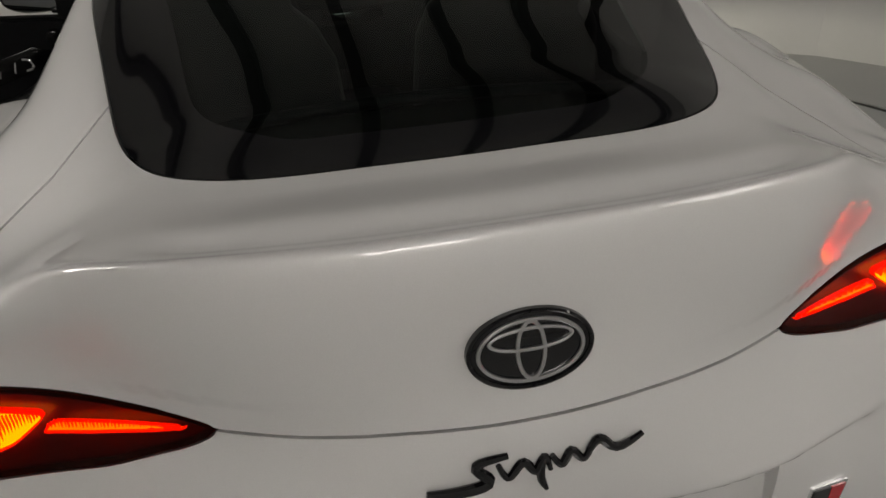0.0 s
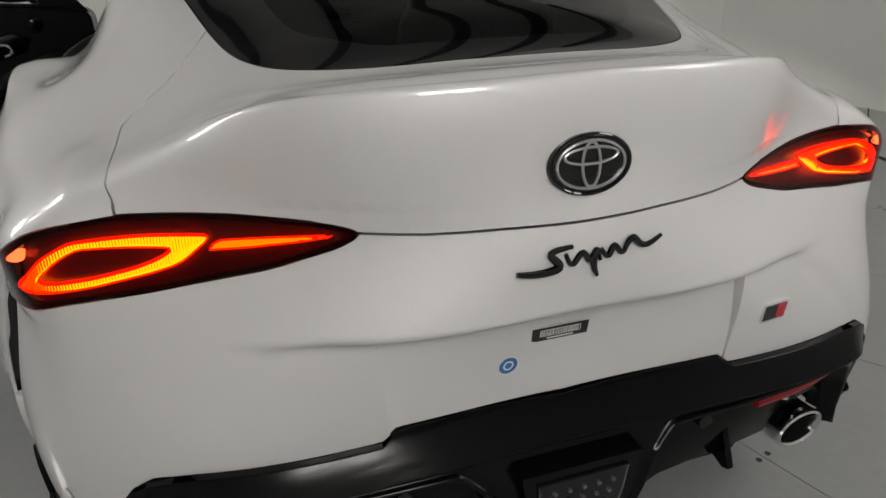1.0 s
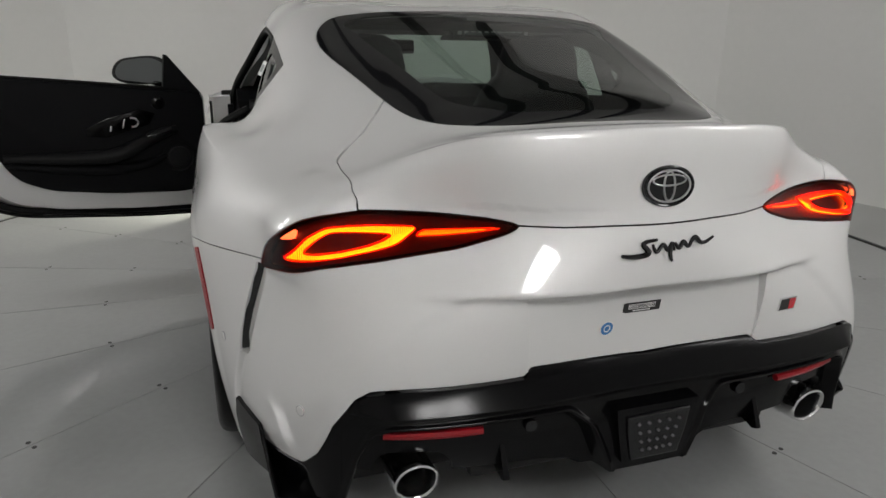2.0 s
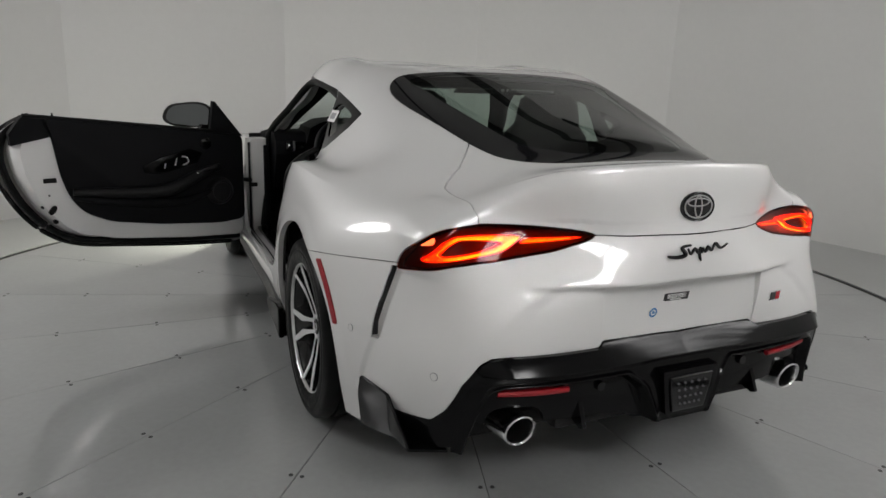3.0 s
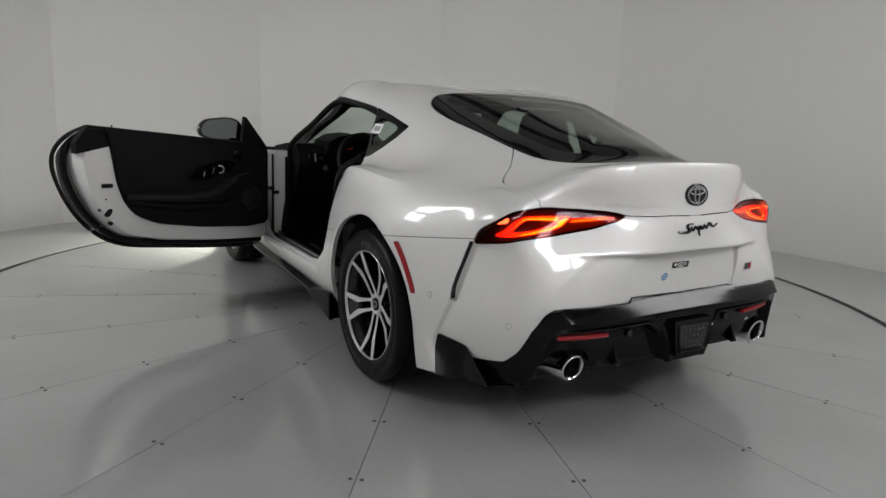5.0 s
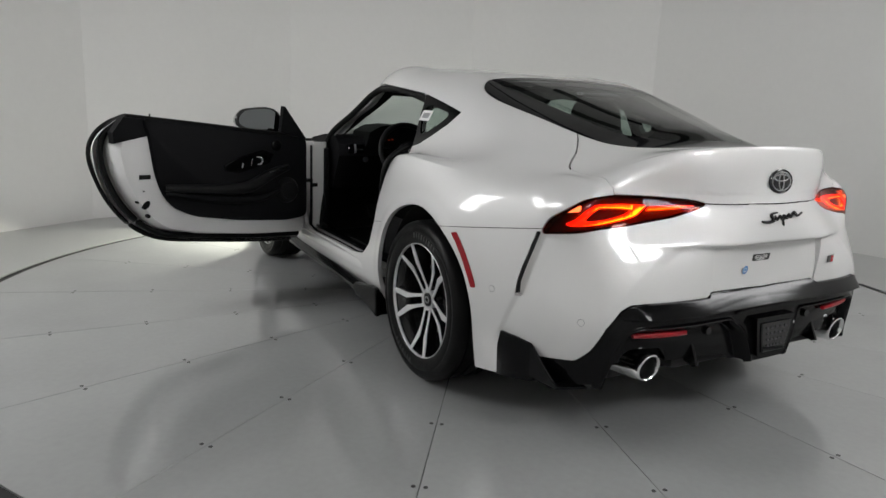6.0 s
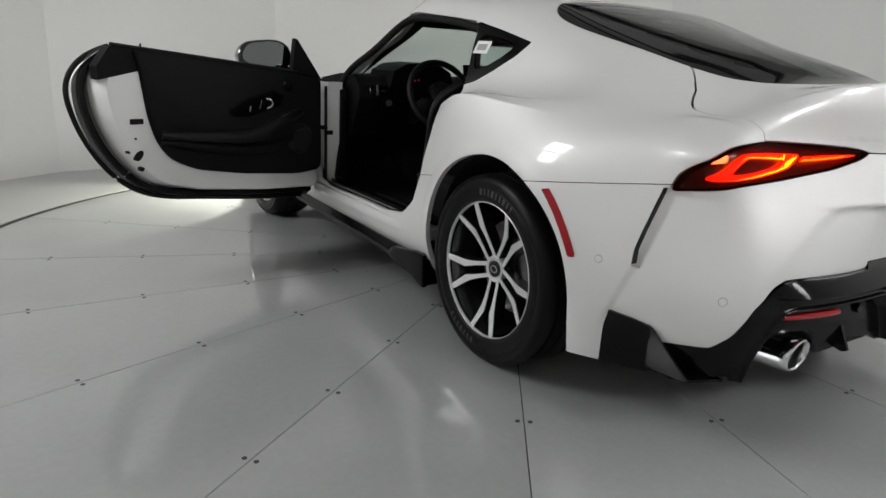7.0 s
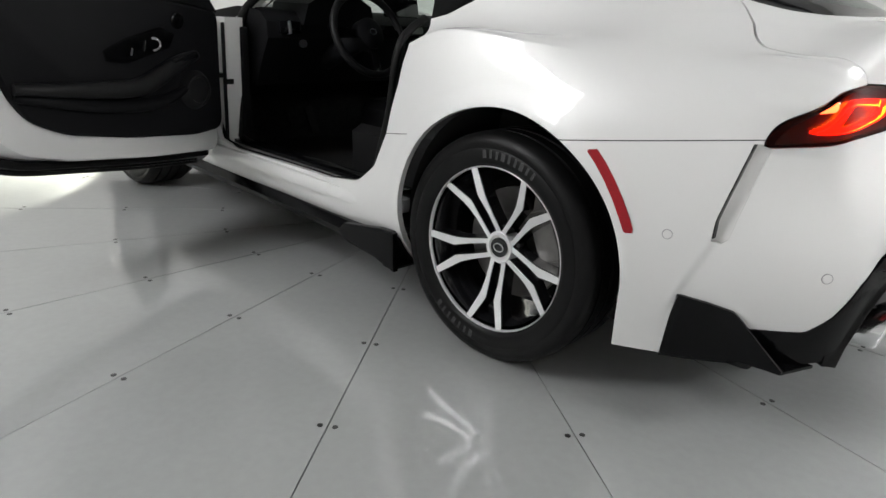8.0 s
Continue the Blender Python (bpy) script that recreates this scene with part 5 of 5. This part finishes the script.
# black strip added for the dark gap between door and pillar
cabin_part("hinge_cover", box_bm(.012, .014, .48, pose(-.868, 1.497, .63), bevel=.004), SEAL, "black strip in place of the dark gap at the door hinges")
cabin_part("lock_striker", box_bm(.035, .016, .022, pose(-.845, 1.503, .635), bevel=.003), SEAL, "black check strap bracket")
cabin_part("firewall", box_bm(1.62, .04, .62, pose(0, 1.86, .58), bevel=.01), CARPET, "black footwell wall")
cabin_part("kick_panel", box_bm(.03, .40, .55, pose(-.775, 1.68, .58), bevel=.008), INNER, "black footwell side")
cabin_part("kick_panel", box_bm(.03, .40, .55, pose(.775, 1.68, .58), bevel=.008), INNER, "black footwell side")
dash = cabin_part("dashboard", loft_bm([[(x, 1.42 + dy * k, z) for dy, z in ((.50, .90), (.20, .935), (.0, .925), (-.06, .885), (-.07, .82), (-.02, .74), (.05, .62), (.5, .60))] for x, k in ((-.745, .85), (-.60, 1), (-.40, 1.05), (-.15, 1), (.15, 1), (.45, 1), (.72, .85))]), INNER, "black dashboard")
cabin_part("instrument_hood", loft_bm([[(-.39 + .17 * a, y, .925 + b) for a, b in ((-1.15, -.05), (-1, .035), (-.6, .07), (0, .082), (.6, .07), (1, .035), (1.15, -.05))] for y in (1.34, 1.45, 1.60)]), INNER, "black instrument hood", under=dash)
cabin_part("air_vent", box_bm(.10, .03, .05, pose(-.645, 1.36, .862, -12), bevel=.006), GLOSS, "black air vent", under=dash)
cabin_part("vent_bezel", box_bm(.010, .034, .050, pose(-.652, 1.352, .862, -12), bevel=.003), SATIN, "silver vent edge", under=dash)
cabin_part("air_vent", box_bm(.24, .03, .045, pose(.0, 1.355, .858, -12), bevel=.006), GLOSS, "black air vent", under=dash)
cabin_part("screen", box_bm(.22, .012, .085, pose(.0, 1.38, .965, -12), bevel=.004), GLOSS, "black centre screen", under=dash)
for k in range(2):
    cabin_part("indicator", cyl_bm(.004, .004, pose(-.44 + .022 * k, 1.335, .915 + .004 * (k % 2), 80), seg=8), DASHLED, "small lit red indicator", under=dash)
cabin_part("light_switch", cyl_bm(.016, .014, pose(-.585, 1.345, .80, 80), seg=18), SATIN, "round light switch", under=dash)
msw = Matrix.Translation((-.40, 1.14, .855)) @ pose(0, 0, 0, 66)
ringline = [(.178 * math.cos(2 * math.pi * k / 32), .172 * math.sin(2 * math.pi * k / 32), 0) for k in range(33)]
bm = tube_bm(ringline, .0155, seg=10, per=0, closed=True)
bmesh.ops.transform(bm, matrix=msw, verts=bm.verts)
sw = cabin_part("steering_wheel", bm, LEATHER, "black leather three-spoke steering wheel")
cabin_part("airbag_hub", lathe_bm([(0, .03), (.05, .028), (.066, .015), (.068, -.03)], msw, seg=28), INNER, "black airbag hub", under=sw)
for a in (0, 180, 270):
    cabin_part("wheel_spoke", box_bm(.13, .034, .014, msw @ pose(0, 0, 0, 0, 0, a) @ pose(.115, 0, .0), bevel=.005), TRIM, "dark spoke", under=sw)
cabin_part("hub_mark", ring_bm(.017, .012, .0018, .002, msw @ pose(0, 0, .029), n=24), SATIN, "silver oval on the hub", under=sw)
cabin_part("steering_column", cyl_bm(.045, .30, msw @ pose(0, 0, -.17), seg=20), INNER, "black steering column", under=sw)
cabin_part("control_stalk", tube_bm([(-.46, 1.20, .865), (-.54, 1.19, .875), (-.575, 1.185, .88)], .009, seg=8), TRIM, "black control stalk", under=sw)
cabin_part("pedal", box_bm(.06, .02, .09, pose(-.36, 1.75, .42, -30), bevel=.006), CARPET, "black pedal")
cabin_part("pedal", box_bm(.045, .02, .14, pose(-.26, 1.74, .40, -30), bevel=.006), CARPET, "black pedal")
cabin_part("centre_console", loft_bm([[(x * k, y, z) for x, z in ((-.13, .28), (-.13, .50), (-.10, .54), (.10, .54), (.13, .50), (.13, .28))] for y, k in ((.25, 1.0), (.7, 1.0), (1.15, 1.1), (1.45, 1.35))]), INNER, "black centre console")
cabin_part("gear_lever", lathe_bm([(0, .10), (.018, .095), (.022, .06), (.014, .03), (.02, 0)], pose(-.0, .93, .54), seg=16), GLOSS, "black gear lever")


def seat(x, dy):
    """Sports seat: a shell lofted from the cushion, the back and the fixed headrest."""
    def ring(c, hw, hd, tilt, squash=0.7):
        a = radians(tilt)
        pts = []
        for k in range(20):
            t = 2 * math.pi * k / 20
            cx, cz = math.copysign(abs(math.cos(t)) ** squash, math.cos(t)) * hw, math.copysign(abs(math.sin(t)) ** squash, math.sin(t)) * hd
            pts.append((x + cx, dy + c[0] + cz * math.cos(a), c[1] + cz * math.sin(a)))
        return pts
    back = [ring((.50, .36), .20, .085, 0), ring((.45, .45), .25, .085, 12), ring((.39, .60), .275, .09, 14), ring((.34, .76), .275, .085, 14), ring((.305, .92), .262, .078, 14), ring((.29, 1.00), .225, .066, 14), ring((.282, 1.05), .175, .060, 14), ring((.28, 1.11), .165, .055, 12), ring((.28, 1.165), .150, .048, 12), ring((.285, 1.195), .10, .025, 12)]
    ob = cabin_part("sports_seat", loft_bm(back), LEATHER, "black leather sports seat with fixed headrest")
    cush = [ring2 for ring2 in ([(x + cx, y, .44 + cz) for cx, cz in ((-.25, -.12), (-.26, .06), (-.21, .085), (-.14, .04), (0, .03), (.14, .04), (.21, .085), (.26, .06), (.25, -.12))] for y in (dy + .45, dy + .65, dy + .82, dy + .90))]
    cabin_part("seat_cushion", loft_bm(cush), LEATHER, "black seat cushion", under=ob)
    cabin_part("seat_base", box_bm(.40, .45, .10, pose(x, dy + .66, .32), bevel=.02), TRIM, "black seat base", under=ob)
    return ob


seat(-.37, .06)
seat(.375, .17)
cabin_part("bulkhead", loft_bm([[(x, y, z) for y, z in ((.22, .28), (.16, .62), (.12, .84), (.06, .86), (.02, .28))] for x in (-.72, -.4, 0, .4, .72)]), CARPET, "black bulkhead behind the seats")
cabin_part("load_floor", box_bm(1.15, .74, .03, pose(0, -.36, .70), bevel=.01), CARPET, "black load floor carpet")
cabin_part("strut_brace", tube_bm([(-.55, -.02, .865), (-.3, .0, .885), (.3, .0, .885), (.55, -.02, .865)], .014, seg=10), INNER, "black strut brace bar")
cabin_part("windscreen_header", box_bm(1.00, .03, .034, pose(0, 1.165, 1.238), bevel=.006), INNER, "black header trim over the windscreen")
cabin_part("rear_view_mirror", box_bm(.22, .03, .065, pose(-.03, 1.20, 1.14, -10), bevel=.012), GLOSS, "black rear-view mirror")
cabin_part("sun_visor", box_bm(.34, .012, .15, pose(-.36, 1.06, 1.205, 68), bevel=.004), INNER, "dark sun visor")
cabin_part("sun_visor", box_bm(.34, .012, .15, pose(.36, 1.06, 1.205, 68), bevel=.004), INNER, "dark sun visor")
cabin_part("roof_lining", loft_bm([[(x, y, z) for y, z in ((.30, 1.215), (.60, 1.205), (1.08, 1.195), (1.10, 1.225), (.60, 1.235), (.30, 1.235))] for x in (-.48, -.3, 0, .3, .48)]), INNER, "black cloth roof lining")
cabin_part("door_card", box_bm(.03, 1.0, .50, pose(.82, 1.0, .64, 0, -3), bevel=.01), INNER, "black door card")
cabin_part("brake_light_strip", box_bm(.19, .008, .008, pose(0, .02, 1.208), bevel=.002), LED, "small clear high brake light")
# price sticker in the quarter window
mq = Matrix.Translation((-.690, .405, 1.083)) @ Vector((-.88, -.05, .47)).to_track_quat("Z", "Y").to_matrix().to_4x4()
qs = part("window_sticker", box_bm(.085, .052, .0012, mq), PAPER, car, "white paper sticker inside the quarter window")
part("printed_field", box_bm(.055, .026, .0006, mq @ pose(0, 0, .001)), GREYINK, qs, "grey printed field")

# ---- the photo booth ----
TC, TR = (0.10, 1.15), 2.835          # turntable
WC, WR, WH = (-0.18, 0.51), 4.24, 3.6  # round wall


def annulus(name, c0, r0, c1, r1, top, thick, mat, seg=160):
    """A flat ring between two circles, with thickness."""
    bm = bmesh.new()
    rows = []
    for k in range(seg):
        a = 2 * math.pi * k / seg
        p, q = (c0[0] + r0 * math.cos(a), c0[1] + r0 * math.sin(a)), (c1[0] + r1 * math.cos(a), c1[1] + r1 * math.sin(a))
        rows.append([bm.verts.new((*v, z)) for v, z in ((p, top), (q, top), (q, top - thick), (p, top - thick))])
    for k in range(seg):
        p, q = rows[k], rows[(k + 1) % seg]
        for i in range(4):
            j = (i + 1) % 4
            bm.faces.new((p[i], q[i], q[j], p[j]))
    return part(name, bm, mat)


floor = tagged(annulus("floor", TC, TR + .058, WC, WR + .15, 0, .06, RINGPAINT), "matt grey painted floor round the turntable", "floor", kind="structure")
tagged(annulus("floor_gap", TC, TR - .002, TC, TR + .060, -.008, .05, BLACKGAP), "black gap round the turntable", "gap", kind="structure")
part("floor_joint", box_bm(1.15, .009, .004, pose(3.40, 1.46, .0005, 0, 0, 42)), BLACKGAP, floor, "dark floor joint")
tt = part("turntable", cyl_bm(TR, .04, pose(*TC, -.032), seg=120), BLACKGAP)
tagged(tt, "round grey turntable floor of wedge panels", "turntable", kind="structure")
wall = tagged(new("wall_round"), "curved white booth wall of tall panels", "wall", kind="structure")
ceiling = tagged(part("ceiling", cyl_bm(WR + .15, .08, pose(*WC, WH + .04), seg=96), CEILPAINT), "white booth ceiling between black beams", "ceiling", kind="structure")
for k in range(7):
    off = -3.0 + 1.0 * k
    beam = part("ceiling_beam", box_bm(.13, 2 * math.sqrt(WR ** 2 - off ** 2) - .2, .14, pose(WC[0] + off, WC[1], WH - .07), bevel=.01), BEAMPAINT)
    tagged(beam, "black steel ceiling beam", "beam", group="ceiling beams", kind="structure")


def panel_light(m, sx=1.0, sy=1.0, mat=LAMPDIFF):
    """A slim rectangular panel lamp with frame and diffuser."""
    ob = part("panel_light", box_bm(1.18 * sx + .06, .58 * sy + .06, .05, m @ pose(0, 0, .03), bevel=.008), SATIN)
    part("diffuser", box_bm(1.18 * sx, .58 * sy, .012, m), mat, ob, "glowing white diffuser")
    return tagged(ob, "bright white rectangular panel lamp near the ceiling", "lamp", group="booth panel lamps")


def lamp_pair(x, y, z, target, step_by, sx=1.0, sy=1.0, mat=LAMPDIFF):
    """Two panels side by side along step_by in their own plane."""
    m = look((x, y, z), target)
    for s in (-1, 1):
        panel_light(m @ pose(s * step_by[0], s * step_by[1], 0), sx, sy, mat)


lamp_pair(-3.60, 1.35, 2.62, (-.4, .4, .8), (0, .46), .60, 1.25)
lamp_pair(-.22, -3.20, 2.45, (-.2, -.9, .78), (.25, 0), .36, .80, LAMPDIM)
# right-rear pair is unseen, added as fill to balance the brightness
lamp_pair(2.75, -1.75, 3.05, (.3, .6, .5), (0, .36), mat=LAMPFILL)
# wall panels
EDGES = [34.2 + 26.67 * k for k in range(13)]
for k, a0 in enumerate(EDGES):
    a1 = EDGES[k + 1] if k + 1 < len(EDGES) else EDGES[0] + 360
    n = 16
    bm = bmesh.new()
    rows = []
    for i in range(n + 1):
        a = radians(a0 + .003 + (a1 - a0 - .006) * i / n)
        c, s = math.cos(a), math.sin(a)
        flat = .09 * (1 - (2 * i / n - 1) ** 2)
        rows.append([bm.verts.new((WC[0] + (r - flat) * c, WC[1] + (r - flat) * s, z)) for r, z in ((WR + .02, 0), (WR + .02, WH), (WR + .08, WH), (WR + .08, 0))])
    for p, q in zip(rows, rows[1:]):
        for i in range(4):
            j = (i + 1) % 4
            bm.faces.new((p[i], q[i], q[j], p[j]))
    bm.faces.new(rows[0])
    bm.faces.new(rows[-1])
    part("wall_panel", bm, WALLPAINT, wall, smooth=True)
part("wall_back", lathe_bm([(WR + .085, 0), (WR + .085, WH), (WR + .12, WH), (WR + .12, 0)], pose(*WC, 0), seg=96, closed=True), WALLPAINT, wall, "white wall behind the panels")
# turntable wedges and bolts
wedge = bmesh.new()
g = .0016
h = radians(9)
outer = [(TR * math.cos(a), TR * math.sin(a)) for a in [h * (t / 6) * (1 - g / TR / h) for t in range(-6, 7)]]
pts = [(g / math.sin(h), 0)] + outer
wv = [(x, y, 0.0) for x, y in pts] + [(x, y, -.012) for x, y in pts]
n = len(pts)
wf = [tuple(range(n)), tuple(range(2 * n - 1, n - 1, -1))] + [(i, n + i, n + (i + 1) % n, (i + 1) % n) for i in range(n)]
first = put("floor_panel", wv, wf, FLOORPAINT, tt)
first.matrix_basis = pose(*TC, 0, 0, 0, 9)
bolt_me = None
for k in range(20):
    if k:
        ob = new("floor_panel", first.data)
        ob.parent = tt
        ob.matrix_basis = pose(*TC, 0, 0, 0, 9 + 18 * k)
    for r in (1.06, 1.50, 1.94, 2.36):
        for s in (-1, 1):
            a = radians(18 * k)
            x, y = TC[0] + r * math.cos(a) - s * .019 * math.sin(a), TC[1] + r * math.sin(a) + s * .019 * math.cos(a)
            if bolt_me is None:
                b = part("bolt", cyl_bm(.0075, .004, seg=10), STEELBOLT, tt)
                bolt_me = b.data
            else:
                b = new("bolt", bolt_me)
                b.parent = tt
            b.matrix_basis = pose(x, y, -.0008)
